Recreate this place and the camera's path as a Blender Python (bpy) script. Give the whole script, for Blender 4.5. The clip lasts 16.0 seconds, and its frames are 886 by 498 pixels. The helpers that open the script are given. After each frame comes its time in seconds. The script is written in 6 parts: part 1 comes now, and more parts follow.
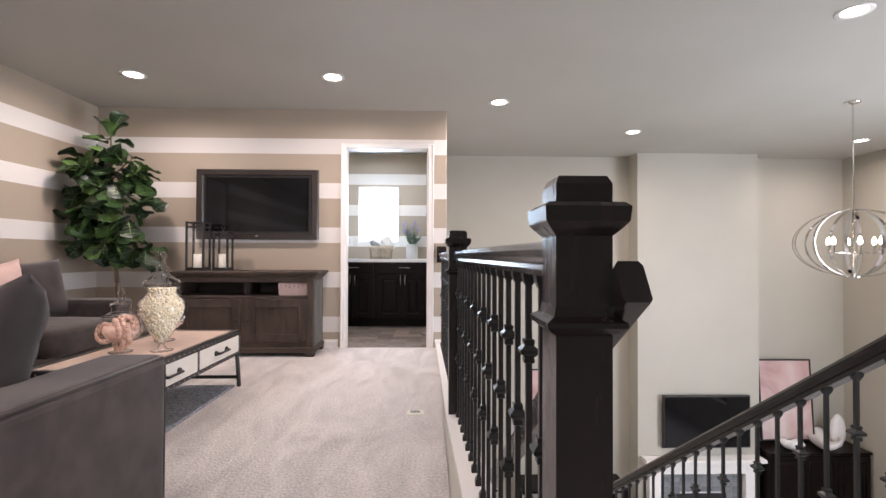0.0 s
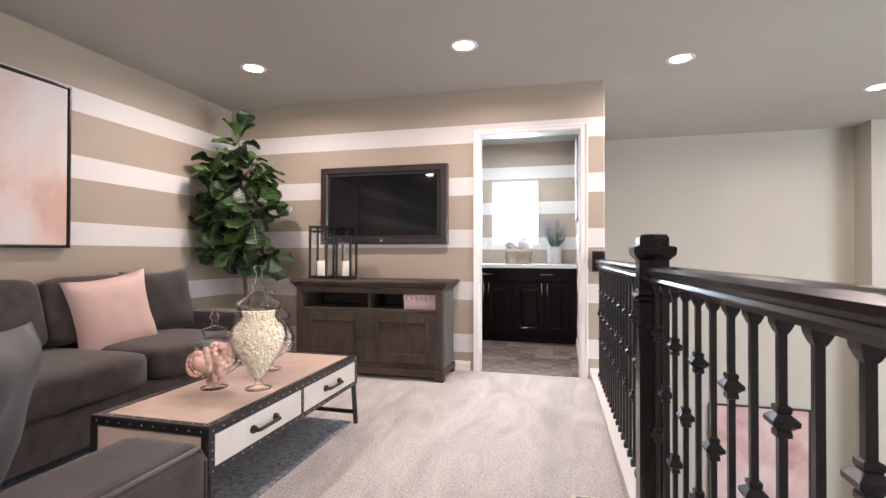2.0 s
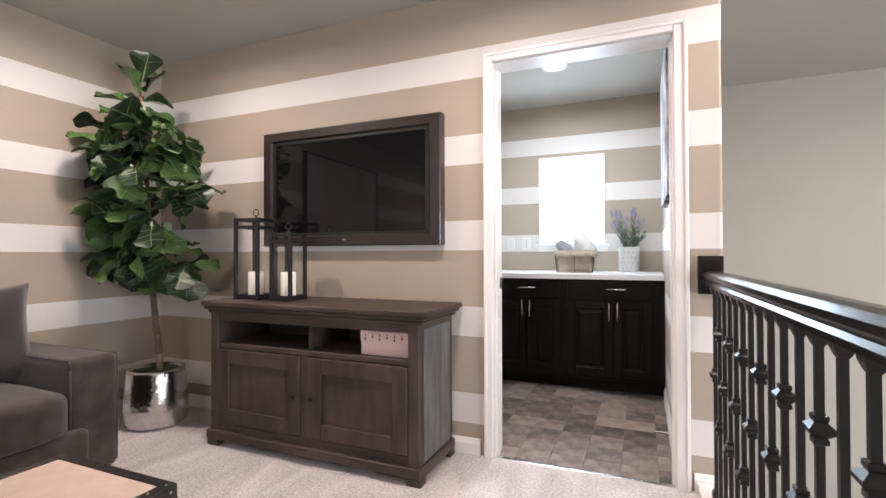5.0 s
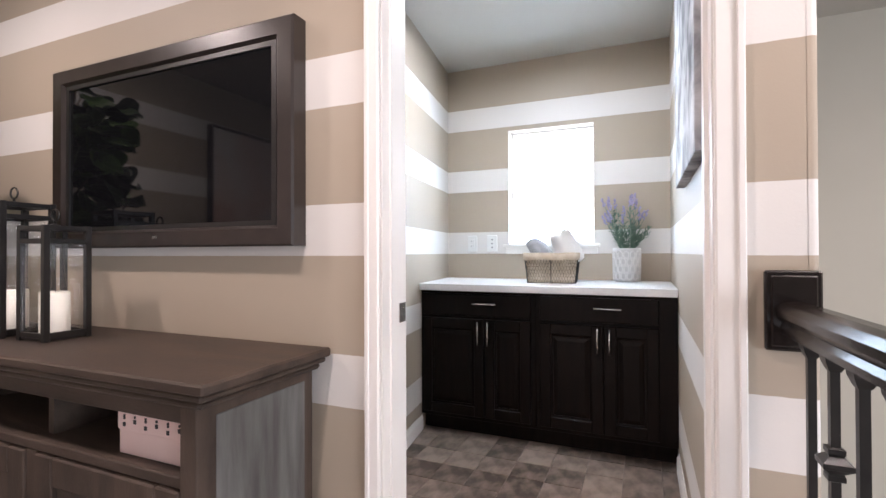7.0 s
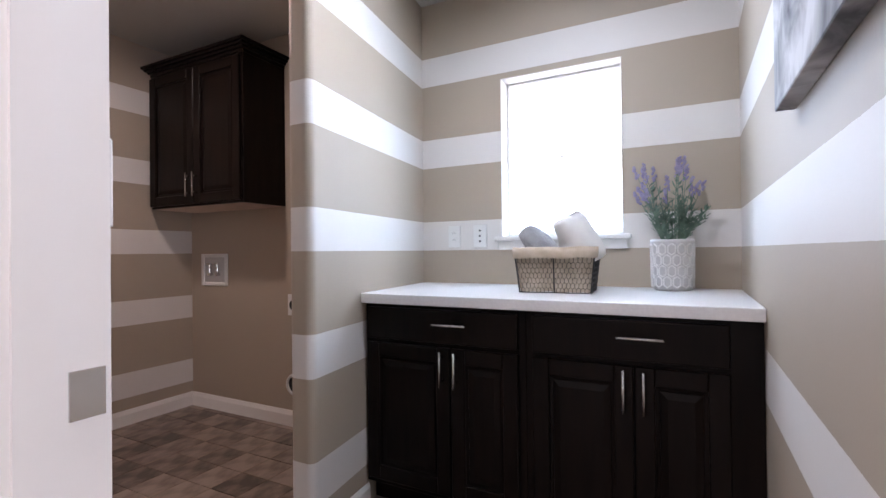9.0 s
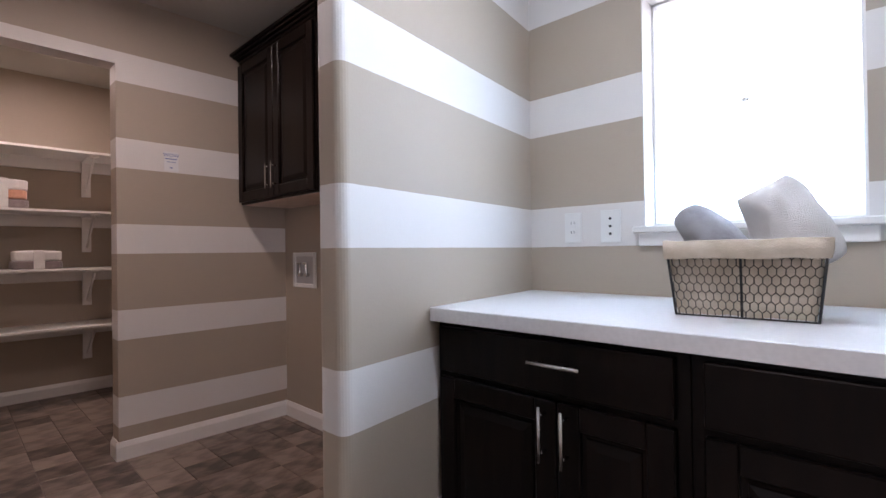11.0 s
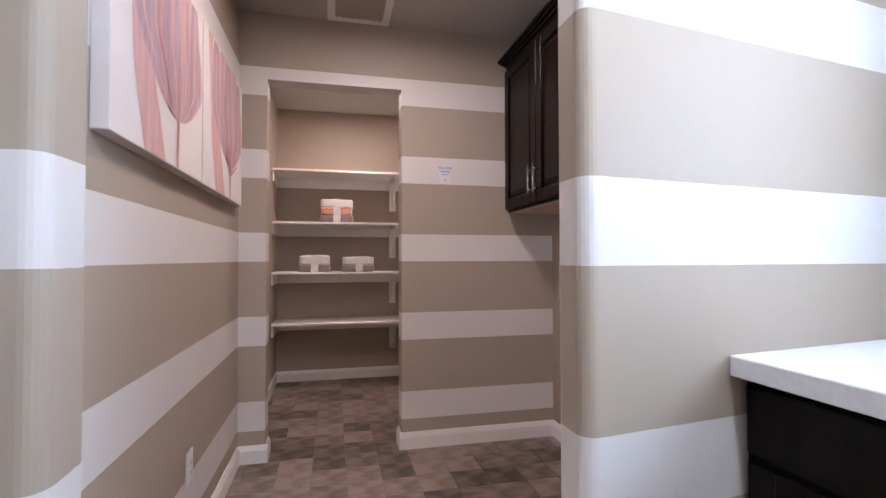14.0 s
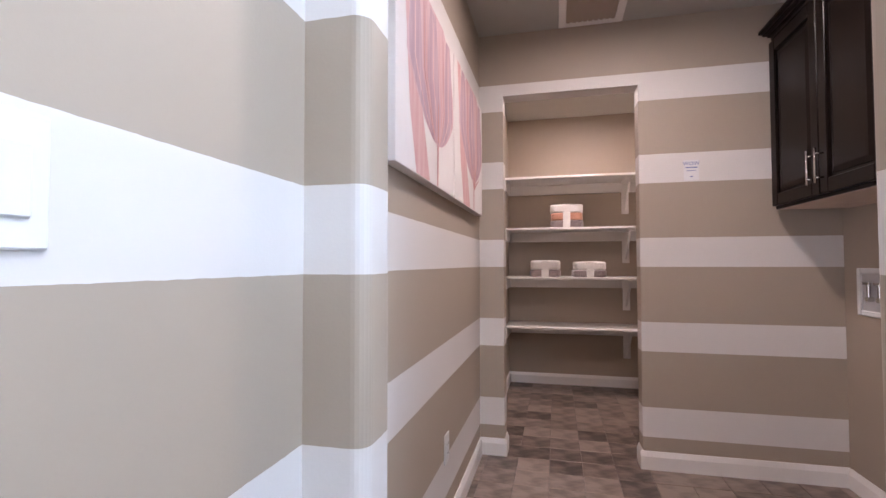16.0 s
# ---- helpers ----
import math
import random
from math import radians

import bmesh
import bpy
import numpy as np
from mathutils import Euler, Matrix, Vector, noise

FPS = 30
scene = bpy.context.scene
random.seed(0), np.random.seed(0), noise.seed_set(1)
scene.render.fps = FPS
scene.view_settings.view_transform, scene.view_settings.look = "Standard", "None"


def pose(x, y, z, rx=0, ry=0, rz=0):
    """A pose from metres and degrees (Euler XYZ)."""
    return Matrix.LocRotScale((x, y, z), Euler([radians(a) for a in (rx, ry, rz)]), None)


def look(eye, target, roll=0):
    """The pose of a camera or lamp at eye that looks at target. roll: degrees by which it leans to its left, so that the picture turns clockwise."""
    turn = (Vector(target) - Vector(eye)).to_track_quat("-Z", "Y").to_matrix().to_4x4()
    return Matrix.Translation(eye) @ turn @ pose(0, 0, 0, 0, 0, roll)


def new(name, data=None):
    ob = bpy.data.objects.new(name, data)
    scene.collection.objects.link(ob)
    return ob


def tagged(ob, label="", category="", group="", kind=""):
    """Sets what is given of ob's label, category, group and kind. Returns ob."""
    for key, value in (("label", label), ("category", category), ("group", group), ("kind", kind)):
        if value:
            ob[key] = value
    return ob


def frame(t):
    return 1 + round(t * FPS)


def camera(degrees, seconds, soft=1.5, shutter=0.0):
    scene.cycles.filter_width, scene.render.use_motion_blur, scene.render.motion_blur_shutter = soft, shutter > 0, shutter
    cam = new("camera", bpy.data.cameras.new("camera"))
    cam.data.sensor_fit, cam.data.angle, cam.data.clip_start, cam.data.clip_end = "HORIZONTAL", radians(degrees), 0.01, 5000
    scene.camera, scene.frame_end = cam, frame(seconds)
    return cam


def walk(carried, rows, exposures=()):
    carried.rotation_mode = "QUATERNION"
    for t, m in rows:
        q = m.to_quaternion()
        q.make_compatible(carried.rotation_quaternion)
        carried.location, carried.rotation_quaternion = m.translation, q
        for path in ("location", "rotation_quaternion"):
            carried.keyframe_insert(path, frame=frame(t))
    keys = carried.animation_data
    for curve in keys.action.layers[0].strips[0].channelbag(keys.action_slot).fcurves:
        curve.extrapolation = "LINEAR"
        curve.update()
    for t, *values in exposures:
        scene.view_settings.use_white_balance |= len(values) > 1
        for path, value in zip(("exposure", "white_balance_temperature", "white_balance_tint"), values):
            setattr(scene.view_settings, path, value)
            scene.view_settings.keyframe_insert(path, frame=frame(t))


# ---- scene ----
cam = camera(86.3, 16.0)
PATH = [
    (0, (0.081, 0.597, 0.956), (0.134, 2.596, 0.982), 0.2),
    (0.5, (0.03, 0.755, 0.967), (-0.045, 2.754, 0.992), 0.3),
    (1, (-0.009, 0.983, 0.991), (-0.224, 2.972, 1.014), 0.1),
    (1.5, (-0.051, 1.168, 1.016), (-0.408, 3.135, 1.034), 0.1),
    (2, (-0.088, 1.412, 1.025), (-0.578, 3.35, 1.044), 0.1),
    (2.5, (-0.102, 1.675, 1.023), (-0.699, 3.584, 1.04), -0.0),
    (3, (-0.098, 1.961, 1.04), (-0.775, 3.843, 1.057), -0.0),
    (3.5, (-0.087, 2.229, 1.044), (-0.841, 4.082, 1.064), -0.2),
    (6, (-0.066, 3.691, 1.08), (-0.849, 5.531, 1.1), -0.2),
    (6.5, (-0.062, 3.975, 1.09), (-0.842, 5.816, 1.105), -0.3),
    (7, (-0.088, 4.256, 1.085), (-0.869, 6.097, 1.101), -0.2),
    (7.5, (-0.117, 4.542, 1.077), (-0.89, 6.386, 1.093), -0.2),
    (8, (-0.113, 4.801, 1.078), (-0.9, 6.64, 1.093), -0.3),
    (10.5, (-0.244, 5.745, 1.055), (-1.51, 7.294, 1.065), -0.9),
    (11, (-0.348, 5.856, 1.064), (-1.724, 7.307, 1.076), -0.8),
    (11.5, (-0.46, 5.942, 1.061), (-1.948, 7.279, 1.078), -0.7),
    (12, (-0.54, 5.999, 1.07), (-2.135, 7.205, 1.09), -0.8),
    (12.5, (-0.594, 6.042, 1.073), (-2.293, 7.096, 1.099), -0.6),
    (13, (-0.611, 6.058, 1.072), (-2.409, 6.934, 1.104), -0.4),
    (13.5, (-0.596, 6.08, 1.07), (-2.477, 6.756, 1.109), -0.3),
    (14, (-0.564, 6.086, 1.089), (-2.511, 6.541, 1.132), -0.1),
    (14.5, (-0.568, 6.083, 1.094), (-2.556, 6.298, 1.144), -0.0),
    (15, (-0.569, 6.072, 1.098), (-2.568, 6.045, 1.151), -0.2),
    (15.5, (-0.556, 6.05, 1.095), (-2.539, 5.795, 1.156), -0.2),
    (16, (-0.537, 6.029, 1.095), (-2.481, 5.565, 1.158), -0.1),
]
EXPOSURES = [(0.0, 0.06, 6450, 18), (0.7, 0.10, 6450, 18), (1.5, 0.22, 6480, 18), (2.5, 0.15, 6500, 18), (6.0, 0.12, 6500, 17), (8.0, -0.18, 6350, 22), (10.5, -0.50, 6150, 24), (11.5, -0.44, 6150, 24), (12.5, -0.24, 6100, 24), (14.0, 0.08, 6050, 24), (16.0, 0.26, 6000, 23)]
walk(cam, [(t, look(eye, target, roll)) for t, eye, target, roll in PATH], EXPOSURES)

# ---------------------------------------------------------------- light
world = bpy.data.worlds.new("sky")
scene.world = world
world.use_nodes = True
wn = world.node_tree.nodes
sky = wn.new("ShaderNodeTexSky")
sky.sky_type, sky.sun_disc = "NISHITA", False
sky.sun_elevation, sky.sun_rotation = radians(50), radians(200)
wn["Background"].inputs["Strength"].default_value = 0.1
world.node_tree.links.new(sky.outputs[0], wn["Background"].inputs[0])
sun = new("sun", bpy.data.lights.new("sun", "SUN"))
sun.data.energy, sun.data.angle, sun.data.color = 1.0, radians(12), (1.0, 0.95, 0.88)
sun.matrix_world = look((-3, -9, 14), (0, 0, 0))

CEIL = 2.44
CAN_POWER = 18.5
WARM = (1.0, 0.87, 0.79)


def window_light(name, at, target, sx, sy, power, colour, spread=180):
    lamp = new(name, bpy.data.lights.new(name, "AREA"))
    lamp.data.shape, lamp.data.size, lamp.data.size_y = "RECTANGLE", sx, sy
    lamp.data.energy, lamp.data.color = power, colour
    lamp.data.spread = radians(spread)
    lamp.matrix_world = look(at, target)
    return lamp


window_light("laundry_window_light", (-0.68, 7.60, 1.55), (-0.68, 5.0, 0.95), 0.55, 0.78, 12.0, (0.46, 0.76, 1.0), 172)
window_light("great_room_window_light", (6.30, 2.2, 0.2), (0.0, 4.6, 0.4), 3.4, 3.6, 360, (0.84, 0.93, 1.0))
window_light("loft_window_light", (-1.5, -2.92, 1.5), (-1.5, 3.0, 0.9), 1.9, 1.2, 34, (0.92, 0.95, 1.0))


# ---------------------------------------------------------------- materials
def nodes_of(name):
    m = bpy.data.materials.new(name)
    m.use_nodes = True
    return m, m.node_tree.nodes, m.node_tree.links, m.node_tree.nodes["Principled BSDF"]


def surface(name, c1, c2, scale=8.0, rough=0.6, bump=0.1, bscale=120.0, metal=0.0, stretch=(1, 1, 1), coat=0.0, random=0.0, rough2=None, sheen=0.0, depth=0.002, spec=0.5):
    """Two noises: broad colour variation with roughness, and a fine relief."""
    m, n, l, b = nodes_of(name)
    co = n.new("ShaderNodeTexCoord")
    mp = n.new("ShaderNodeMapping")
    mp.inputs["Scale"].default_value = stretch
    l.new(co.outputs["Object"], mp.inputs[0])
    t1 = n.new("ShaderNodeTexNoise")
    t1.inputs["Scale"].default_value, t1.inputs["Detail"].default_value = scale, 6
    l.new(mp.outputs[0], t1.inputs["Vector"])
    ramp = n.new("ShaderNodeValToRGB")
    ramp.color_ramp.elements[0].position, ramp.color_ramp.elements[1].position = 0.3, 0.7
    ramp.color_ramp.elements[0].color, ramp.color_ramp.elements[1].color = (*c1, 1), (*c2, 1)
    fac = t1.outputs["Fac"]
    if random:
        oi = n.new("ShaderNodeObjectInfo")
        ma = n.new("ShaderNodeMath")
        ma.operation = "MULTIPLY_ADD"
        l.new(oi.outputs["Random"], ma.inputs[0])
        ma.inputs[1].default_value = random
        ad = n.new("ShaderNodeMath")
        ad.operation = "SUBTRACT"
        l.new(fac, ad.inputs[0])
        ad.inputs[1].default_value = random / 2
        l.new(ad.outputs[0], ma.inputs[2])
        fac = ma.outputs[0]
    l.new(fac, ramp.inputs[0])
    l.new(ramp.outputs[0], b.inputs["Base Color"])
    t2 = n.new("ShaderNodeTexNoise")
    t2.inputs["Scale"].default_value, t2.inputs["Detail"].default_value = bscale, 4
    l.new(mp.outputs[0], t2.inputs["Vector"])
    bp = n.new("ShaderNodeBump")
    bp.inputs["Strength"].default_value, bp.inputs["Distance"].default_value = bump, depth
    l.new(t2.outputs["Fac"], bp.inputs["Height"])
    l.new(bp.outputs[0], b.inputs["Normal"])
    rr = n.new("ShaderNodeMapRange")
    rr.inputs["To Min"].default_value = rough
    rr.inputs["To Max"].default_value = rough if rough2 is None else rough2
    l.new(t1.outputs["Fac"], rr.inputs["Value"])
    l.new(rr.outputs[0], b.inputs["Roughness"])
    b.inputs["Specular IOR Level"].default_value = spec
    b.inputs["Metallic"].default_value, b.inputs["Coat Weight"].default_value, b.inputs["Sheen Weight"].default_value = metal, coat, sheen
    return m


def stripes(name, dark, light):
    """Matt wall paint in level bands, with a light orange-peel relief."""
    m, n, l, b = nodes_of(name)
    geo = n.new("ShaderNodeNewGeometry")
    sep = n.new("ShaderNodeSeparateXYZ")
    l.new(geo.outputs["Position"], sep.inputs[0])

    def step(op, a, v):
        s = n.new("ShaderNodeMath")
        s.operation = op
        l.new(a, s.inputs[0])
        s.inputs[1].default_value = v
        return s.outputs[0]

    wob = n.new("ShaderNodeTexNoise")
    wob.inputs["Scale"].default_value = 40
    l.new(geo.outputs["Position"], wob.inputs["Vector"])
    wv = step("MULTIPLY", wob.outputs["Fac"], 0.003)
    zz = n.new("ShaderNodeMath")
    l.new(sep.outputs["Z"], zz.inputs[0])
    l.new(wv, zz.inputs[1])
    u = step("MULTIPLY", step("SUBTRACT", zz.outputs[0], 0.1711), 1 / 0.4537)
    band = step("LESS_THAN", step("FRACT", step("ADD", u, 1.0), 0.0), 0.157 / 0.4537)
    low = step("GREATER_THAN", u, 0.0)
    top = step("LESS_THAN", sep.outputs["Z"], 2.3)
    both = n.new("ShaderNodeMath")
    both.operation = "MULTIPLY"
    l.new(band, both.inputs[0])
    l.new(low, both.inputs[1])
    three = n.new("ShaderNodeMath")
    three.operation = "MULTIPLY"
    l.new(both.outputs[0], three.inputs[0])
    l.new(top, three.inputs[1])
    mx = n.new("ShaderNodeMix")
    mx.data_type = "RGBA"
    mx.inputs["A"].default_value, mx.inputs["B"].default_value = (*dark, 1), (*light, 1)
    l.new(three.outputs[0], mx.inputs["Factor"])
    soil = n.new("ShaderNodeTexNoise")
    soil.inputs["Scale"].default_value = 1.7
    soil.inputs["Detail"].default_value = 5
    l.new(geo.outputs["Position"], soil.inputs["Vector"])
    mr = n.new("ShaderNodeMapRange")
    mr.inputs["To Min"].default_value, mr.inputs["To Max"].default_value = 0.94, 1.05
    l.new(soil.outputs["Fac"], mr.inputs["Value"])
    mul = n.new("ShaderNodeMix")
    mul.data_type, mul.blend_type = "RGBA", "MULTIPLY"
    mul.inputs["Factor"].default_value = 1.0
    l.new(mx.outputs["Result"], mul.inputs["A"])
    l.new(mr.outputs[0], mul.inputs["B"])
    l.new(mul.outputs["Result"], b.inputs["Base Color"])
    peel = n.new("ShaderNodeTexNoise")
    peel.inputs["Scale"].default_value = 160
    l.new(geo.outputs["Position"], peel.inputs["Vector"])
    bp = n.new("ShaderNodeBump")
    bp.inputs["Strength"].default_value, bp.inputs["Distance"].default_value = 0.12, 0.002
    l.new(peel.outputs["Fac"], bp.inputs["Height"])
    l.new(bp.outputs[0], b.inputs["Normal"])
    b.inputs["Roughness"].default_value = 0.55
    return m


def glow(name, colour, strength):
    m, n, l, b = nodes_of(name)
    b.inputs["Base Color"].default_value = (0.8, 0.8, 0.8, 1)
    b.inputs["Emission Color"].default_value = (*colour, 1)
    b.inputs["Emission Strength"].default_value = strength
    return m


def glass(name, rough=0.0, tint=(1, 1, 1), ior=1.45):
    m, n, l, b = nodes_of(name)
    b.inputs["Base Color"].default_value = (*tint, 1)
    b.inputs["Transmission Weight"].default_value = 1.0
    b.inputs["Roughness"].default_value, b.inputs["IOR"].default_value = rough, ior
    return m


M_STRIPE = stripes("striped_paint", (0.42, 0.35, 0.275), (0.73, 0.695, 0.665))
def carpet_pile(name, dark, light):
    """Cut pile: fibre-scale flecks over broad, soft vacuum strokes."""
    m, n, l, b = nodes_of(name)
    geo = n.new("ShaderNodeNewGeometry")
    mp = n.new("ShaderNodeMapping")
    mp.inputs["Scale"].default_value, mp.inputs["Rotation"].default_value = (1.0, 0.35, 1.0), (0, 0, 0.5)
    l.new(geo.outputs["Position"], mp.inputs[0])
    broad = n.new("ShaderNodeTexNoise")
    broad.inputs["Scale"].default_value, broad.inputs["Detail"].default_value, broad.inputs["Distortion"].default_value = 4.5, 5, 1.6
    l.new(mp.outputs[0], broad.inputs["Vector"])
    fine = n.new("ShaderNodeTexNoise")
    fine.inputs["Scale"].default_value, fine.inputs["Detail"].default_value = 85, 6
    l.new(geo.outputs["Position"], fine.inputs["Vector"])
    w = n.new("ShaderNodeMath")
    w.operation = "MULTIPLY_ADD"
    l.new(broad.outputs["Fac"], w.inputs[0])
    w.inputs[1].default_value = 0.40
    k = n.new("ShaderNodeMath")
    k.operation = "MULTIPLY"
    l.new(fine.outputs["Fac"], k.inputs[0])
    k.inputs[1].default_value = 0.60
    l.new(k.outputs[0], w.inputs[2])
    r = n.new("ShaderNodeValToRGB")
    r.color_ramp.elements[0].position, r.color_ramp.elements[0].color = 0.32, (*dark, 1)
    r.color_ramp.elements[1].position, r.color_ramp.elements[1].color = 0.68, (*light, 1)
    l.new(w.outputs[0], r.inputs[0])
    l.new(r.outputs[0], b.inputs["Base Color"])
    bp = n.new("ShaderNodeBump")
    bp.inputs["Strength"].default_value, bp.inputs["Distance"].default_value = 1.0, 0.012
    l.new(fine.outputs["Fac"], bp.inputs["Height"])
    l.new(bp.outputs[0], b.inputs["Normal"])
    b.inputs["Roughness"].default_value, b.inputs["Sheen Weight"].default_value = 0.95, 0.3
    return m


M_GREIGE = surface("greige_paint", (0.455, 0.428, 0.362), (0.485, 0.458, 0.392), 1.5, 0.55, 0.12, 160)
M_TAUPE = surface("taupe_paint", (0.39, 0.32, 0.25), (0.41, 0.34, 0.265), 1.5, 0.55, 0.12, 160)
M_CEIL = surface("ceiling_paint", (0.445, 0.428, 0.385), (0.475, 0.458, 0.415), 1.2, 0.75, 0.2, 110)
M_TRIM = surface("white_trim_paint", (0.80, 0.77, 0.74), (0.84, 0.81, 0.78), 3, 0.32, 0.05, 60)
M_CARPET = carpet_pile("cut_pile_carpet", (0.36, 0.325, 0.305), (0.86, 0.80, 0.775))
M_TILE = surface("vinyl_stone_tile", (0.060, 0.042, 0.034), (0.33, 0.255, 0.21), 9, 0.30, 0.25, 30, random=0.34, rough2=0.5, stretch=(1.6, 1, 1))
M_GROUT = surface("tile_joint", (0.20, 0.16, 0.14), (0.25, 0.20, 0.18), 20, 0.7, 0.1)
M_ESPRESSO = surface("espresso_wood", (0.008, 0.0055, 0.005), (0.014, 0.009, 0.008), 5, 0.20, 0.04, 60, stretch=(6, 6, 0.7), coat=0.12, rough2=0.32, spec=0.35)
M_RAIL = surface("espresso_rail_wood", (0.008, 0.0055, 0.005), (0.014, 0.009, 0.008), 5, 0.20, 0.03, 60, stretch=(6, 0.7, 6), coat=0.12, rough2=0.28, spec=0.35)
M_CABINET = surface("dark_cabinet_wood", (0.0045, 0.0030, 0.0025), (0.0105, 0.0062, 0.0048), 5, 0.26, 0.06, 60, stretch=(6, 6, 0.7), rough2=0.38, spec=0.12)
M_IRON = surface("black_iron", (0.010, 0.009, 0.009), (0.018, 0.016, 0.015), 20, 0.28, 0.1, 90, rough2=0.4)
M_STEEL = surface("brushed_nickel", (0.62, 0.60, 0.57), (0.70, 0.68, 0.65), 30, 0.25, 0.05, 200, metal=1.0)
M_CHROME = surface("polished_nickel", (0.70, 0.68, 0.66), (0.76, 0.74, 0.72), 10, 0.10, 0.02, 60, metal=1.0)
M_HAMMERED = surface("hammered_silver", (0.60, 0.59, 0.58), (0.72, 0.71, 0.70), 6, 0.10, 0.5, 45, metal=1.0, rough2=0.22, depth=0.006)
M_GREYWOOD = surface("weathered_grey_wood", (0.028, 0.0175, 0.012), (0.078, 0.053, 0.039), 3.5, 0.5, 0.5, 40, stretch=(1.0, 4.5, 4.5), rough2=0.7)
M_GREYWOOD_V = surface("weathered_grey_wood_upright", (0.028, 0.0175, 0.012), (0.078, 0.053, 0.039), 3.5, 0.5, 0.5, 40, stretch=(4.5, 4.5, 1.0), rough2=0.7)
# grey wash, with the great room's daylight on the side mixed into its colour
M_GREYWASH_LIT = surface("grey_washed_wood_daylit_side", (0.045, 0.042, 0.040), (0.165, 0.165, 0.158), 4, 0.45, 0.5, 40, stretch=(5, 5, 0.7), rough2=0.65)
M_COUNTER = surface("white_laminate", (0.72, 0.71, 0.71), (0.78, 0.77, 0.77), 90, 0.28, 0.03, 300)
M_SOFA = surface("charcoal_sofa_cloth", (0.030, 0.022, 0.020), (0.070, 0.053, 0.048), 11, 0.95, 0.5, 420, sheen=0.25, depth=0.002)
M_CUSHION = surface("dark_grey_cushion_cloth", (0.028, 0.023, 0.023), (0.048, 0.039, 0.038), 6, 0.95, 0.6, 350, sheen=0.25)
M_PINK = surface("blush_pink_cloth", (0.62, 0.42, 0.37), (0.70, 0.49, 0.43), 5, 0.9, 0.5, 400, sheen=0.3)
M_LINEN = surface("cream_linen_top", (0.54, 0.41, 0.335), (0.63, 0.49, 0.405), 14, 0.7, 0.4, 300)
M_CREAM = surface("cream_canvas_panel", (0.70, 0.66, 0.60), (0.76, 0.72, 0.66), 14, 0.7, 0.4, 300)
M_RIVET = surface("steel_rivet", (0.40, 0.38, 0.36), (0.55, 0.53, 0.5), 20, 0.35, 0.05, metal=1.0)
M_TVFRAME = surface("dark_bronze_frame", (0.020, 0.014, 0.012), (0.032, 0.023, 0.020), 12, 0.3, 0.1, 120, coat=0.2)
M_SCREEN = surface("black_glass_screen", (0.004, 0.004, 0.005), (0.006, 0.006, 0.007), 2, 0.04, 0.0, spec=0.32)
M_GLASS = glass("clear_glass")
M_JAR = glass("thin_jar_glass", ior=1.25)
M_PANE = glass("window_glass", ior=1.05)
M_WAX = surface("ivory_candle_wax", (0.80, 0.76, 0.66), (0.84, 0.80, 0.71), 6, 0.5, 0.05)
M_LEAF = surface("fiddle_leaf_green", (0.007, 0.022, 0.007), (0.066, 0.135, 0.032), 5, 0.36, 0.3, 30, random=1.0, coat=0.03, rough2=0.5)
M_VEIN = surface("pale_leaf_rib", (0.15, 0.23, 0.09), (0.21, 0.30, 0.13), 7, 0.5, 0.1)
M_BARK = surface("fig_bark", (0.12, 0.075, 0.045), (0.24, 0.17, 0.11), 14, 0.8, 0.8, 60)
M_SOIL = surface("moss_top", (0.02, 0.03, 0.012), (0.05, 0.06, 0.025), 40, 0.95, 1.0, 90)
M_RUG = surface("blue_grey_shag_rug", (0.15, 0.19, 0.25), (0.66, 0.72, 0.80), 60, 0.95, 1.0, 300, sheen=0.3, depth=0.02)
M_PLASTIC = surface("white_plastic", (0.76, 0.75, 0.73), (0.80, 0.79, 0.77), 5, 0.35, 0.02)
M_HOLE = surface("dark_slot", (0.01, 0.01, 0.01), (0.02, 0.02, 0.02), 5, 0.6, 0.0)
M_TOWEL = surface("white_terry_cloth", (0.74, 0.71, 0.68), (0.82, 0.79, 0.76), 20, 0.95, 1.0, 380, sheen=0.4, depth=0.004)
M_TOWEL_G = surface("grey_terry_cloth", (0.24, 0.23, 0.24), (0.34, 0.33, 0.34), 20, 0.95, 1.0, 380, sheen=0.4, depth=0.004)
M_TOWEL_M = surface("mauve_grey_terry_cloth", (0.21, 0.165, 0.16), (0.31, 0.25, 0.24), 20, 0.95, 1.0, 380, sheen=0.4, depth=0.004)
M_TOWEL_P = surface("peach_terry_cloth", (0.62, 0.30, 0.19), (0.72, 0.38, 0.26), 20, 0.95, 1.0, 380, sheen=0.4, depth=0.004)
M_BURLAP = surface("natural_linen_liner", (0.43, 0.35, 0.26), (0.58, 0.49, 0.39), 18, 0.9, 0.7, 260)
M_CERAMIC = surface("grey_white_ceramic", (0.52, 0.50, 0.49), (0.62, 0.60, 0.59), 8, 0.4, 0.1, 60)
M_WHITECER = surface("white_ceramic", (0.74, 0.72, 0.70), (0.80, 0.78, 0.76), 8, 0.25, 0.05, 60)
M_LAVENDER = surface("lavender_flower", (0.23, 0.20, 0.34), (0.38, 0.34, 0.50), 30, 0.9, 0.5, 100)
M_STEM = surface("sage_green_stem", (0.10, 0.16, 0.12), (0.20, 0.28, 0.21), 20, 0.8, 0.3)
M_BOXPAPER = surface("blush_paper_box", (0.68, 0.50, 0.47), (0.74, 0.56, 0.53), 8, 0.6, 0.05)
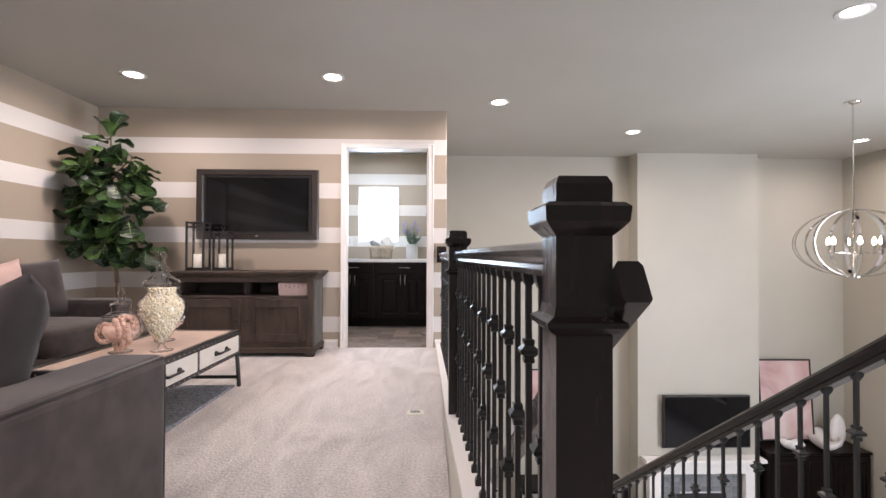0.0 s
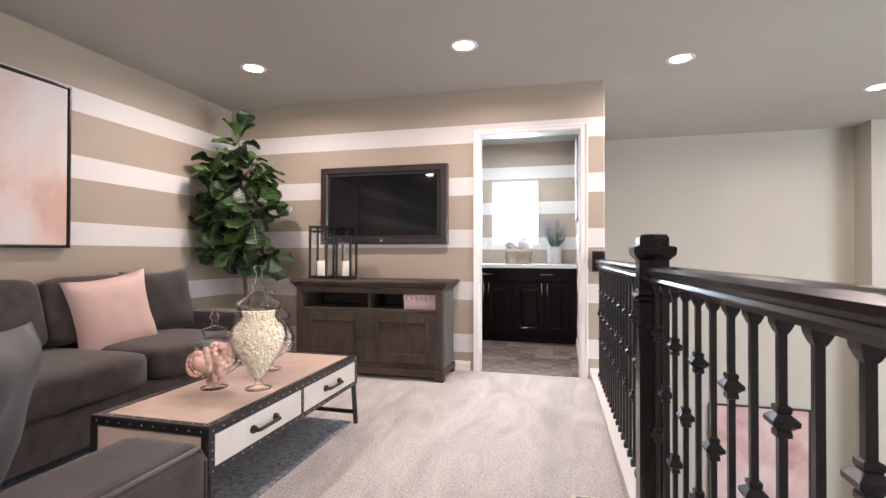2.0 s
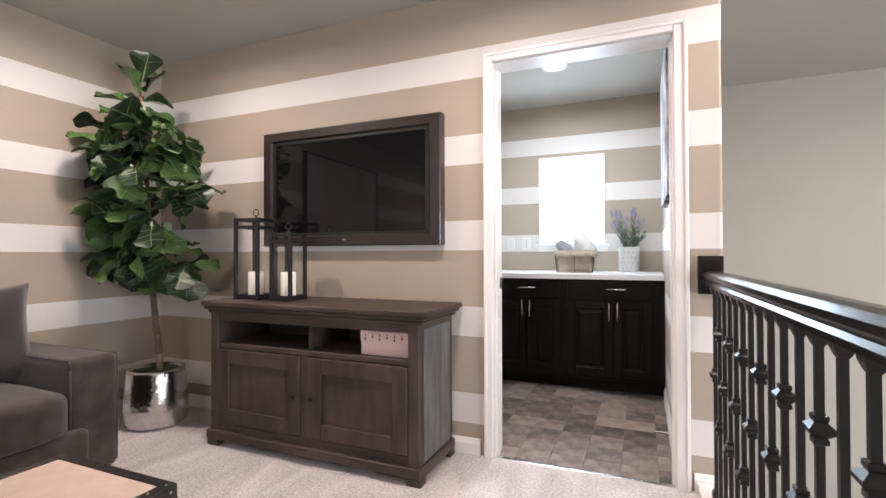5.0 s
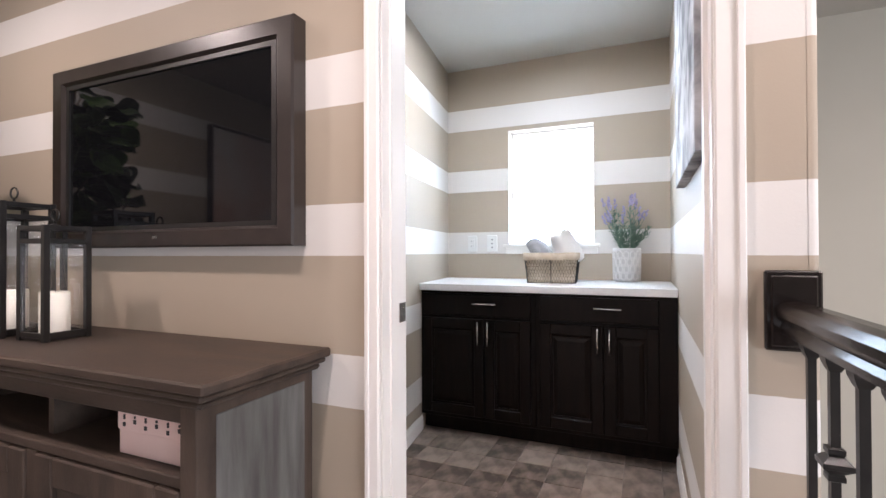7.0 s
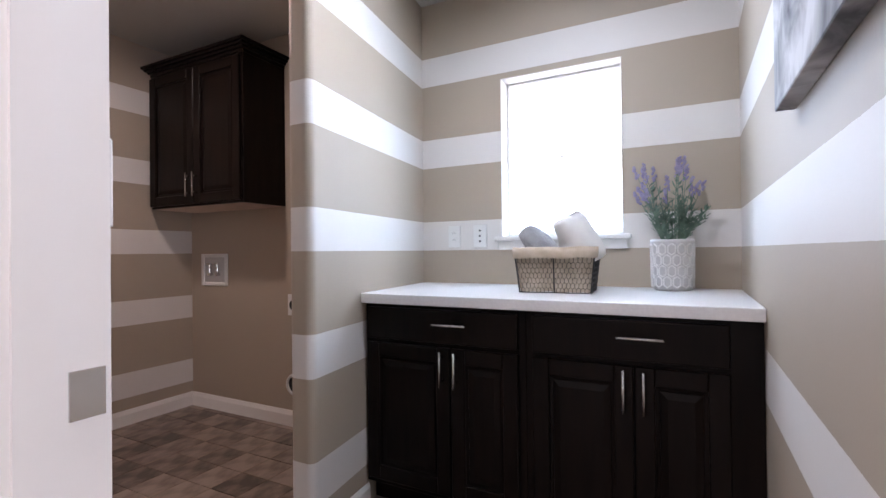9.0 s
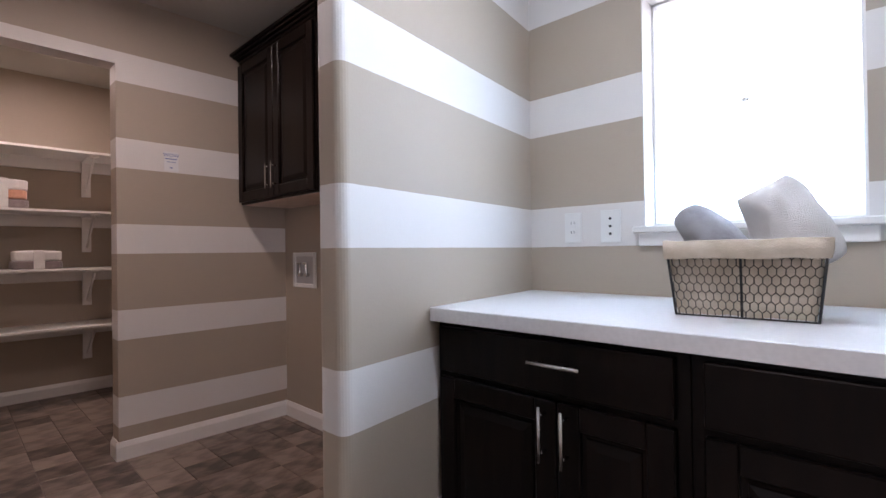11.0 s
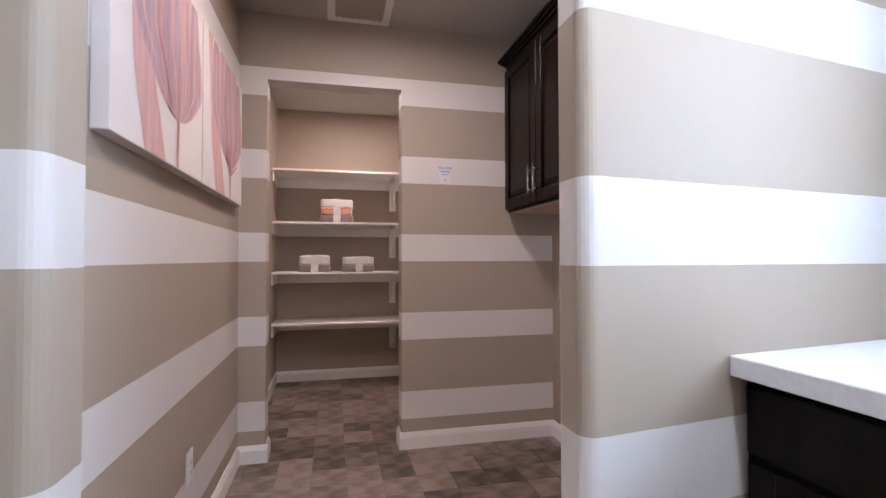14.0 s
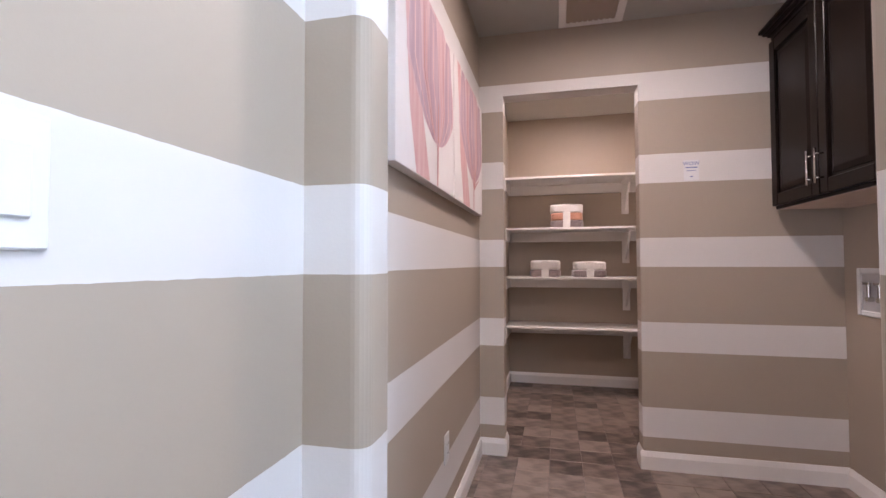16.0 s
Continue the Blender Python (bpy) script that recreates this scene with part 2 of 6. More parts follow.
M_INK = surface("black_ink", (0.02, 0.018, 0.02), (0.03, 0.027, 0.03), 8, 0.6, 0.0)
M_BLUEINK = surface("blue_ink", (0.16, 0.20, 0.42), (0.20, 0.25, 0.48), 8, 0.6, 0.0)
M_PAPER = surface("white_paper", (0.74, 0.73, 0.74), (0.78, 0.77, 0.78), 8, 0.6, 0.0)
M_CANVAS = surface("pale_canvas", (0.74, 0.68, 0.65), (0.80, 0.75, 0.72), 4, 0.8, 0.3, 500)
M_PETAL = surface("painted_pink_petal", (0.62, 0.33, 0.31), (0.74, 0.52, 0.50), 5, 0.8, 0.3, 400, stretch=(5, 5, 0.6))
M_PETAL_M = surface("painted_rose_wash", (0.56, 0.33, 0.34), (0.70, 0.51, 0.52), 5, 0.8, 0.3, 400, stretch=(7, 7, 0.5))
M_PETAL_S = surface("painted_rose_line", (0.50, 0.24, 0.22), (0.62, 0.36, 0.33), 9, 0.8, 0.3, 400)
M_PETAL_D = surface("painted_mauve_petal", (0.42, 0.27, 0.31), (0.60, 0.43, 0.47), 6, 0.8, 0.3, 400, stretch=(6, 6, 0.6))
M_POPCORN = surface("popcorn", (0.62, 0.50, 0.28), (0.84, 0.80, 0.70), 55, 0.8, 0.3, 120)
M_CANDY = surface("peach_ring_sweets", (0.70, 0.42, 0.32), (0.82, 0.60, 0.50), 30, 0.6, 0.3, 100)
M_FOIL = surface("silver_foil_sweets", (0.60, 0.58, 0.60), (0.78, 0.76, 0.78), 40, 0.25, 0.4, 80, metal=0.8)
M_BRICK = surface("grey_surround_tile", (0.16, 0.17, 0.18), (0.24, 0.25, 0.26), 6, 0.4, 0.2, 60, random=0.4)
M_BULB = glow("lamp_lens", (1.0, 0.90, 0.78), 14.0)
M_FLAME = glow("candle_bulb", (1.0, 0.80, 0.55), 30.0)
M_OUTSIDE = glow("bright_overcast", (0.95, 0.98, 1.0), 5.0)
# the roof outside emits light itself, standing in for glare and haze
M_GLOWROOF = glow("glowing_pale_house", (0.90, 0.92, 0.96), 1.6)


def abstract_canvas(name, base, tints, scale=1.6):
    """Soft washes of paint on canvas."""
    m, n, l, b = nodes_of(name)
    co = n.new("ShaderNodeTexCoord")
    no = n.new("ShaderNodeTexNoise")
    no.inputs["Scale"].default_value, no.inputs["Detail"].default_value, no.inputs["Distortion"].default_value = scale, 8, 0.6
    l.new(co.outputs["Object"], no.inputs["Vector"])
    r = n.new("ShaderNodeValToRGB")
    r.color_ramp.elements[0].position, r.color_ramp.elements[0].color = 0.33, (*tints[0], 1)
    r.color_ramp.elements[1].position, r.color_ramp.elements[1].color = 0.62, (*base, 1)
    e = r.color_ramp.elements.new(0.46)
    e.color = (*tints[1], 1)
    l.new(no.outputs["Fac"], r.inputs[0])
    l.new(r.outputs[0], b.inputs["Base Color"])
    b.inputs["Roughness"].default_value = 0.75
    return m


M_ABSTRACT = abstract_canvas("blush_abstract_paint", (0.72, 0.66, 0.64), ((0.62, 0.40, 0.33), (0.72, 0.56, 0.50)))
M_ABSTRACT_2 = abstract_canvas("rose_abstract_paint", (0.70, 0.58, 0.55), ((0.42, 0.24, 0.22), (0.60, 0.40, 0.38)))
M_BLOSSOM = abstract_canvas("white_blossom_paint", (0.66, 0.66, 0.68), ((0.10, 0.105, 0.12), (0.36, 0.36, 0.38)), 7.0)


# ---------------------------------------------------------------- mesh helpers
def link(name, bm, material, parent=None, label="", smooth=False):
    me = bpy.data.meshes.new(name)
    bm.normal_update()
    bm.to_mesh(me)
    bm.free()
    for m in material if isinstance(material, (list, tuple)) else (material,):
        me.materials.append(m)
    if smooth:
        for p in me.polygons:
            p.use_smooth = True
    ob = new(name, me)
    if parent is not None:
        ob.parent = parent
    if label:
        tagged(ob, label)
    return ob


def part(name, bm, material, parent, label="", smooth=False):
    return link(name, bm, material, parent, label, smooth)


def thing(name, label, category, at=(0, 0, 0), turn=0.0, group=""):
    ob = new(name)
    ob.matrix_world = pose(*at, 0, 0, turn)
    return tagged(ob, label, category, group)


def bx(bm, x0, y0, z0, x1, y1, z1, bev=0.0, seg=1):
    lo, hi = (min(x0, x1), min(y0, y1), min(z0, z1)), (max(x0, x1), max(y0, y1), max(z0, z1))
    m = Matrix.LocRotScale([(a + b) / 2 for a, b in zip(lo, hi)], None, [b - a for a, b in zip(lo, hi)])
    made = bmesh.ops.create_cube(bm, size=1.0, matrix=m)["verts"]
    if bev > 0:
        edges = list({e for v in made for e in v.link_edges})
        bmesh.ops.bevel(bm, geom=edges, offset=bev, segments=seg, affect="EDGES", profile=0.5)
    return bm


def box(x0, y0, z0, x1, y1, z1, bev=0.0, seg=1):
    return bx(bmesh.new(), x0, y0, z0, x1, y1, z1, bev, seg)


def rod(bm, p, q, r, seg=10, r2=None, caps=True):
    p, q = Vector(p), Vector(q)
    d = q - p
    m = Matrix.Translation((p + q) / 2) @ d.to_track_quat("Z", "Y").to_matrix().to_4x4()
    bmesh.ops.create_cone(bm, cap_ends=caps, segments=seg, radius1=r, radius2=r if r2 is None else r2, depth=d.length, matrix=m)
    return bm


def bar(bm, p, q, w, h, bev=0.0):
    """A square bar from p to q, w wide across and h high."""
    p, q = Vector(p), Vector(q)
    d = q - p
    side = d.cross(Vector((0, 0, 1)))
    side = Vector((1, 0, 0)) if side.length < 1e-6 else side.normalized()
    up = side.cross(d).normalized()
    rot = Matrix((side, up, d.normalized())).transposed().to_4x4()
    m = Matrix.Translation((p + q) / 2) @ rot @ Matrix.Diagonal((w, h, d.length, 1))
    made = bmesh.ops.create_cube(bm, size=1.0, matrix=m)["verts"]
    if bev > 0:
        bmesh.ops.bevel(bm, geom=list({e for v in made for e in v.link_edges}), offset=bev, segments=1, affect="EDGES")
    return bm


def lathe(bm, profile, seg=28, at=(0, 0, 0)):
    rings = []
    for r, z in profile:
        rings.append([bm.verts.new((at[0] + r * math.cos(2 * math.pi * k / seg), at[1] + r * math.sin(2 * math.pi * k / seg), at[2] + z)) for k in range(seg)])
    for a, b in zip(rings, rings[1:]):
        for k in range(seg):
            bm.faces.new((a[k], a[(k + 1) % seg], b[(k + 1) % seg], b[k]))
    for ring, flip in ((rings[0], True), (rings[-1], False)):
        if (ring[0].co - ring[seg // 2].co).length > 1e-4:
            bm.faces.new(list(reversed(ring)) if flip else ring)
    bmesh.ops.remove_doubles(bm, verts=[v for r in rings for v in r], dist=1e-5)
    return bm


def square_lathe(bm, profile, at=(0, 0, 0)):
    """Stacked square sections: (half width, z)."""
    rings = []
    for h, z in profile:
        rings.append([bm.verts.new((at[0] + sx * h, at[1] + sy * h, at[2] + z)) for sx, sy in ((-1, -1), (1, -1), (1, 1), (-1, 1))])
    for a, b in zip(rings, rings[1:]):
        for k in range(4):
            bm.faces.new((a[k], a[(k + 1) % 4], b[(k + 1) % 4], b[k]))
    bm.faces.new(list(reversed(rings[0])))
    bm.faces.new(rings[-1])
    return bm


def mitred(bm, profile):
    """A rectangular frame in the xz plane through (half width, half height, depth) rings."""
    rings = [[bm.verts.new((sx * w, d, sz * h)) for sx, sz in ((-1, -1), (1, -1), (1, 1), (-1, 1))] for w, h, d in profile]
    for a, b in zip(rings, rings[1:] + rings[:1]):
        for k in range(4):
            bm.faces.new((a[k], a[(k + 1) % 4], b[(k + 1) % 4], b[k]))
    bmesh.ops.recalc_face_normals(bm, faces=bm.faces[:])
    return bm


def extrude_profile(bm, pts, path_p, path_q):
    """Sweep a closed (side, up) section from p to q."""
    p, q = Vector(path_p), Vector(path_q)
    d = (q - p).normalized()
    side = d.cross(Vector((0, 0, 1))).normalized()
    up = side.cross(d).normalized()
    a = [bm.verts.new(p + side * s + up * u) for s, u in pts]
    b = [bm.verts.new(q + side * s + up * u) for s, u in pts]
    for k in range(len(pts)):
        j = (k + 1) % len(pts)
        bm.faces.new((a[k], a[j], b[j], b[k]))
    bm.faces.new(list(reversed(a)))
    bm.faces.new(b)
    bmesh.ops.recalc_face_normals(bm, faces=bm.faces[:])
    return bm


def soft_box(sx, sy, sz, bulge=0.25, cuts=6, seed=0, wrinkle=0.006):
    """An upholstered cushion: rounded edges, crowned faces, slight wrinkles."""
    bm = bmesh.new()
    bmesh.ops.create_cube(bm, size=2.0)
    bmesh.ops.subdivide_edges(bm, edges=bm.edges[:], cuts=cuts, use_grid_fill=True)
    for v in bm.verts:
        x, y, z = v.co
        n = 9.0
        k = (abs(x) ** n + abs(y) ** n + abs(z) ** n) ** (1 / n)
        x, y, z = x / k, y / k, z / k
        crown = 1 + bulge * (1 - x * x) * (1 - y * y) * 0.6
        p = Vector((x * sx / 2, y * sy / 2, z * sz / 2 * crown))
        w = noise.noise(p * 7 + Vector((seed, seed * 2.3, 0)))
        v.co = p + p.normalized() * w * wrinkle
    return bm


def pillow(size, thick, seed=0):
    """A square scatter cushion with pinched corners."""
    bm = bmesh.new()
    n = 14
    grid = {}
    for s in (1, -1):
        for i in range(n + 1):
            for j in range(n + 1):
                if s == -1 and (i in (0, n) or j in (0, n)):
                    grid[s, i, j] = grid[1, i, j]
                    continue
                u, v = 2 * i / n - 1, 2 * j / n - 1
                pinch = 1 - 0.10 * (1 - u * u) * v * v - 0.10 * (1 - v * v) * u * u
                x, y = u * size / 2 * (1 - 0.11 * (1 - v * v)), v * size / 2 * (1 - 0.11 * (1 - u * u))
                t = thick / 2 * ((1 - u ** 4) * (1 - v ** 4)) ** 0.5 * pinch
                t *= 1 + 0.22 * noise.noise(Vector((x * 8 + seed, y * 8, s)))
                grid[s, i, j] = bm.verts.new((x, y, s * t))
    for s in (1, -1):
        for i in range(n):
            for j in range(n):
                q = [grid[s, i, j], grid[s, i + 1, j], grid[s, i + 1, j + 1], grid[s, i, j + 1]]
                bm.faces.new(q if s == 1 else list(reversed(q)))
    return bm


def structure(name, bm, material, label=""):
    return tagged(link(name, bm, material), label, "", "", "structure")


# ---------------------------------------------------------------- the setting
TVW, INW, WINW = 5.446, 5.595, 7.545
EDGE, LAUR, CLOW, WESTW = 0.245, 0.07, -3.28, -3.28
DX0, DX1, DH = -0.784, 0.052, 2.045
SOUTH, EASTW, LOW = -2.8, 6.35, -3.05
GBACK = 7.62


def wall_run_x(bm, x0, x1, y0, y1, z0, z1, holes=()):
    """A wall along x with rectangular holes (xa, xb, za, zb)."""
    x = x0
    for xa, xb, za, zb in sorted(holes):
        bx(bm, x, y0, z0, xa, y1, z1)
        if za > z0:
            bx(bm, xa, y0, z0, xb, y1, za)
        if zb < z1:
            bx(bm, xa, y0, zb, xb, y1, z1)
        x = xb
    bx(bm, x, y0, z0, x1, y1, z1)
    return bm


def wall_run_y(bm, y0, y1, x0, x1, z0, z1, holes=()):
    y = y0
    for ya, yb, za, zb in sorted(holes):
        bx(bm, x0, y, z0, x1, ya, z1)
        if za > z0:
            bx(bm, x0, ya, z0, x1, yb, za)
        if zb < z1:
            bx(bm, x0, ya, zb, x1, yb, z1)
        y = yb
    bx(bm, x0, y, z0, x1, y1, z1)
    return bm


def bullnose(bm, x0, x1, y0, y1, z0, z1, corners, r=0.022):
    """An upright wall block whose named corners (sx, sy) are rounded."""
    made = bmesh.ops.create_cube(bm, size=1.0, matrix=Matrix.LocRotScale(((x0 + x1) / 2, (y0 + y1) / 2, (z0 + z1) / 2), None, (x1 - x0, y1 - y0, z1 - z0)))["verts"]
    cx, cy = (x0 + x1) / 2, (y0 + y1) / 2
    pick = []
    for e in {e for v in made for e in v.link_edges}:
        a, b = e.verts
        if abs(a.co.z - b.co.z) > 0.1 and ((1 if a.co.x > cx else -1), (1 if a.co.y > cy else -1)) in corners:
            pick.append(e)
    bmesh.ops.bevel(bm, geom=pick, offset=r, segments=6, affect="EDGES", profile=0.5)
    return bm


# floors
structure("floor_loft", wall_run_y(bmesh.new(), SOUTH - 0.1, TVW, WESTW - 0.1, 0.16, -0.3, 0.012), M_CARPET, "pale beige cut-pile carpet")
bm = box(0.16, SOUTH - 0.1, -0.3, 1.75, 1.45, 0.012)
structure("floor_landing", bm, M_CARPET, "pale beige carpet at the head of the stairs")
structure("floor_laundry", box(-5.2, TVW, -0.3, 0.16, GBACK, -0.006), M_GROUT, "joints of the laundry floor")
structure("floor_great_room", box(0.1, SOUTH - 0.1, LOW - 0.2, EASTW + 0.2, GBACK + 0.2, LOW), M_CARPET, "carpet of the room below")

# walls
bm = bmesh.new()
wall_run_x(bm, WESTW - 0.12, EDGE - 0.02, TVW, INW, 0, CEIL, [(DX0 - 0.02, DX1 + 0.02, 0, DH + 0.02)])
bullnose(bm, EDGE - 0.021, EDGE, TVW, INW, 0, CEIL, [(1, -1)], 0.012)
structure("wall_door", bm, M_STRIPE, "taupe and white striped wall")
structure("wall_west", box(WESTW - 0.12, SOUTH - 0.12, 0, WESTW, TVW, CEIL), M_STRIPE, "taupe and white striped wall")
structure("wall_south", wall_run_x(bmesh.new(), WESTW - 0.12, EASTW + 0.12, SOUTH - 0.12, SOUTH, LOW, CEIL, [(-2.5, -0.5, 0.9, 2.1)]), M_GREIGE)
structure("wall_laundry_east", box(LAUR, INW, -0.3, EDGE, GBACK, CEIL), [M_STRIPE, M_GREIGE])
bm = bmesh.new()
wall_run_x(bm, -1.53, LAUR, WINW, WINW + 0.15, 0, CEIL, [(-0.975, -0.388, 1.145, 1.955)])
structure("wall_window", bm, M_STRIPE, "taupe and white striped wall")
bm = bmesh.new()
bullnose(bm, -1.408, -1.298, 6.505, WINW, 0, CEIL, [(1, -1), (-1, -1)], 0.03)
for v in bm.verts:
    v.co.x -= 0.135 * (v.co.y - 6.505)
structure("wall_partition", bm, M_STRIPE, "striped wing wall with rounded corners")
bm = bmesh.new()
bullnose(bm, -1.42, -1.292, INW, 5.715, 0, CEIL, [(1, 1), (-1, 1)], 0.03)
structure("wall_stub", bm, M_STRIPE, "striped stub wall with rounded corners")
structure("wall_washer", box(CLOW, 7.42, 0, -1.53, 7.6, CEIL), M_TAUPE, "plain taupe wall of the washer recess")
bm = bmesh.new()
wall_run_y(bm, INW, 7.6, CLOW - 0.12, CLOW, 0, CEIL, [(5.735, 6.475, 0, 2.075)])
structure("wall_closet", bm, M_STRIPE, "striped wall with an open closet")
structure("wall_closet_back", box(-5.12, 5.48, 0, -5.0, 7.3, CEIL), M_TAUPE, "plain taupe closet wall")
structure("wall_closet_south", box(-5.0, 5.48, 0, CLOW - 0.12, 5.60, CEIL), M_TAUPE, "plain taupe closet wall")
structure("wall_closet_north", box(-5.0, 7.15, 0, CLOW - 0.12, 7.3, CEIL), M_TAUPE, "plain taupe closet wall")
structure("wall_loft_edge", box(0.16, 1.42, LOW, EDGE + 0.03, INW, 0.0), M_GREIGE)
structure("wall_loft_end", box(0.16, INW, LOW, EDGE, GBACK, -0.3), M_GREIGE)
structure("wall_back", box(EDGE, GBACK, LOW, EASTW + 0.12, GBACK + 0.15, CEIL), M_GREIGE, "greige wall of the two-storey room")
structure("wall_chimney", box(3.06, 7.32, LOW, 4.83, GBACK, CEIL), M_GREIGE, "greige chimney breast")
structure("wall_east", wall_run_y(bmesh.new(), SOUTH, GBACK, EASTW, EASTW + 0.15, LOW, CEIL, [(0.4, 4.0, -2.2, 2.0)]), M_GREIGE)
structure("wall_landing", box(0.16, 1.30, LOW, 1.75, 1.42, -0.3), M_GREIGE)

# ceiling
structure("ceiling", box(-5.2, SOUTH - 0.12, CEIL, EASTW + 0.2, GBACK + 0.2, CEIL + 0.15), M_CEIL, "matt greige ceiling")


def board(p, q, out, h=0.095, d=0.014):
    """A skirting board from p to q, whose face looks towards out."""
    p, q, nrm = Vector((*p, 0)), Vector((*q, 0)), Vector((*out, 0))
    pts = [(0, 0), (d, 0), (d, h * 0.72), (d * 0.55, h * 0.9), (d * 0.3, h), (0, h)]
    bm = bmesh.new()
    a = [bm.verts.new(p + nrm * s + Vector((0, 0, u))) for s, u in pts]
    b = [bm.verts.new(q + nrm * s + Vector((0, 0, u))) for s, u in pts]
    for k in range(len(pts)):
        j = (k + 1) % len(pts)
        bm.faces.new((a[k], b[k], b[j], a[j]))
    bm.faces.new(a)
    bm.faces.new(list(reversed(b)))
    bmesh.ops.recalc_face_normals(bm, faces=bm.faces[:])
    structure("baseboard", bm, M_TRIM, "white skirting board")


N, S, E, W = (0, 1), (0, -1), (1, 0), (-1, 0)
CL2 = CLOW - 0.12
for p, q, out in (((WESTW + 0.014, TVW), (DX0 - 0.075, TVW), S), ((DX1 + 0.075, TVW), (EDGE, TVW), S), ((WESTW, SOUTH), (WESTW, TVW), E), ((CLOW, 6.461), (CLOW, 7.42), E),
                  ((CL2, 6.475), (CLOW, 6.475), S), ((CL2, 5.735), (CLOW, 5.735), N), ((CLOW, INW), (CLOW, 5.749), E), ((CLOW + 0.014, INW), (-1.434, INW), N),
                  ((-1.42, INW), (-1.42, 5.715), W), ((-1.434, 5.715), (-1.278, 5.715), N), ((-1.292, INW), (-1.292, 5.715), E), ((-1.278, INW), (DX0 - 0.075, INW), N),
                  ((CLOW + 0.014, 7.42), (-1.55, 7.42), S), ((-1.298, 6.505), (-1.358, 6.90), E), ((-1.422, 6.505), (-1.284, 6.505), S), ((-1.408, 6.505), (-1.53, 7.40), W),
                  ((-5.0, 5.60), (-5.0, 7.15), E), ((-4.986, 5.60), (CL2, 5.60), N), ((LAUR, INW), (LAUR, 6.86), W)):
    board(p, q, out)

# door casing, jamb and strike
def casing(name, y, out, both=True):
    """Moulded casing round the doorway on one face of the wall; out is -1 or 1."""
    w, r, d = 0.049, 0.062, 0.016
    bm = bmesh.new()
    for x0, x1, z0, z1 in ((DX0 - w, DX0 - 0.004, 0, DH + w), (DX1 + 0.004, DX1 + r, 0, DH + w), (DX0 - 0.004, DX1 + 0.004, DH + 0.004, DH + w)):
        bx(bm, x0, y, z0, x1, y + out * d, z1, 0.004)
    for x0, x1, z0, z1 in ((DX0 - w, DX0 - w + 0.016, 0, DH + w), (DX1 + r - 0.016, DX1 + r, 0, DH + w), (DX0 - w + 0.016, DX1 + r - 0.016, DH + w - 0.016, DH + w)):
        bx(bm, x0, y + out * d, z0, x1, y + out * (d + 0.006), z1, 0.003)
    if not both:
        bmesh.ops.delete(bm, geom=[v for v in bm.verts if v.co.x < DX0 - 0.003], context="VERTS")
    structure(name, bm, M_TRIM, "white moulded door casing")


casing("trim_door_outside", TVW, -1)
casing("trim_door_inside", INW, 1, False)
bm = box(DX0 - 0.02, TVW + 0.002, 0, DX0, INW - 0.002, DH)
bx(bm, DX1, TVW + 0.002, 0, DX1 + 0.02, INW - 0.002, DH)
bx(bm, DX0 - 0.02, TVW + 0.002, DH, DX1 + 0.02, INW - 0.002, DH + 0.02)
jamb = structure("door_1", bm, M_TRIM, "white painted door frame without a leaf")
part("door_stop", box(DX1 - 0.010, 5.50, 0, DX1, 5.535, DH - 0.012), M_TRIM, jamb)
part("door_stop", box(DX0, 5.49, 0, DX0 + 0.006, 5.53, DH - 0.012), M_TRIM, jamb)
part("strike_plate", box(DX0, 5.545, 0.87, DX0 + 0.003, 5.585, 0.93), M_STEEL, jamb, "nickel strike plate")
for z in (0.25, 1.05, 1.82):
    part("hinge", bx(bx(box(DX1 - 0.003, 5.55, z, DX1, 5.585, z + 0.03), DX1 - 0.003, 5.55, z + 0.035, DX1, 5.585, z + 0.055), DX1 - 0.003, 5.55, z + 0.06, DX1, 5.585, z + 0.09), M_STEEL, jamb, "nickel hinge leaf")
structure("trim_threshold", box(DX0, TVW + 0.02, -0.006, DX1, TVW + 0.045, 0.006, 0.003), M_STEEL, "metal strip between carpet and tiles")

# laundry window
win = structure("window_1", box(-0.975, WINW + 0.075, 1.145, -0.388, WINW + 0.08, 1.15), M_TRIM, "white window with bright daylight behind")
fr = bmesh.new()
for a in ((-0.975, 1.145, -0.963, 1.955), (-0.40, 1.145, -0.388, 1.955), (-0.963, 1.145, -0.40, 1.157), (-0.963, 1.943, -0.40, 1.955)):
    bx(fr, a[0], WINW + 0.09, a[1], a[2], WINW + 0.13, a[3], 0.003)
part("window_frame", fr, M_PLASTIC, win)
pane = part("pane", box(-0.963, WINW + 0.11, 1.157, -0.40, WINW + 0.114, 1.55), M_PANE, win)
pane.visible_shadow = False
pane = part("pane", box(-0.963, WINW + 0.11, 1.55, -0.40, WINW + 0.114, 1.943), M_PANE, win)
pane.visible_shadow = False
rv = box(-0.975, WINW + 0.002, 1.145, -0.971, WINW + 0.088, 1.955)
bx(rv, -0.392, WINW + 0.002, 1.145, -0.388, WINW + 0.088, 1.955)
bx(rv, -0.971, WINW + 0.002, 1.951, -0.392, WINW + 0.088, 1.955)
part("reveal", rv, M_TRIM, win, "white painted reveal")
sl = box(-1.005, WINW - 0.035, 1.12, -0.352, WINW + 0.07, 1.143, 0.004)
bx(sl, -0.99, WINW - 0.016, 1.075, -0.367, WINW, 1.12, 0.003)
part("window_sill", sl, M_TRIM, win, "white moulded sill")
part("latch", box(-0.695, WINW + 0.10, 1.54, -0.675, WINW + 0.11, 1.552, 0.002), M_PLASTIC, win)
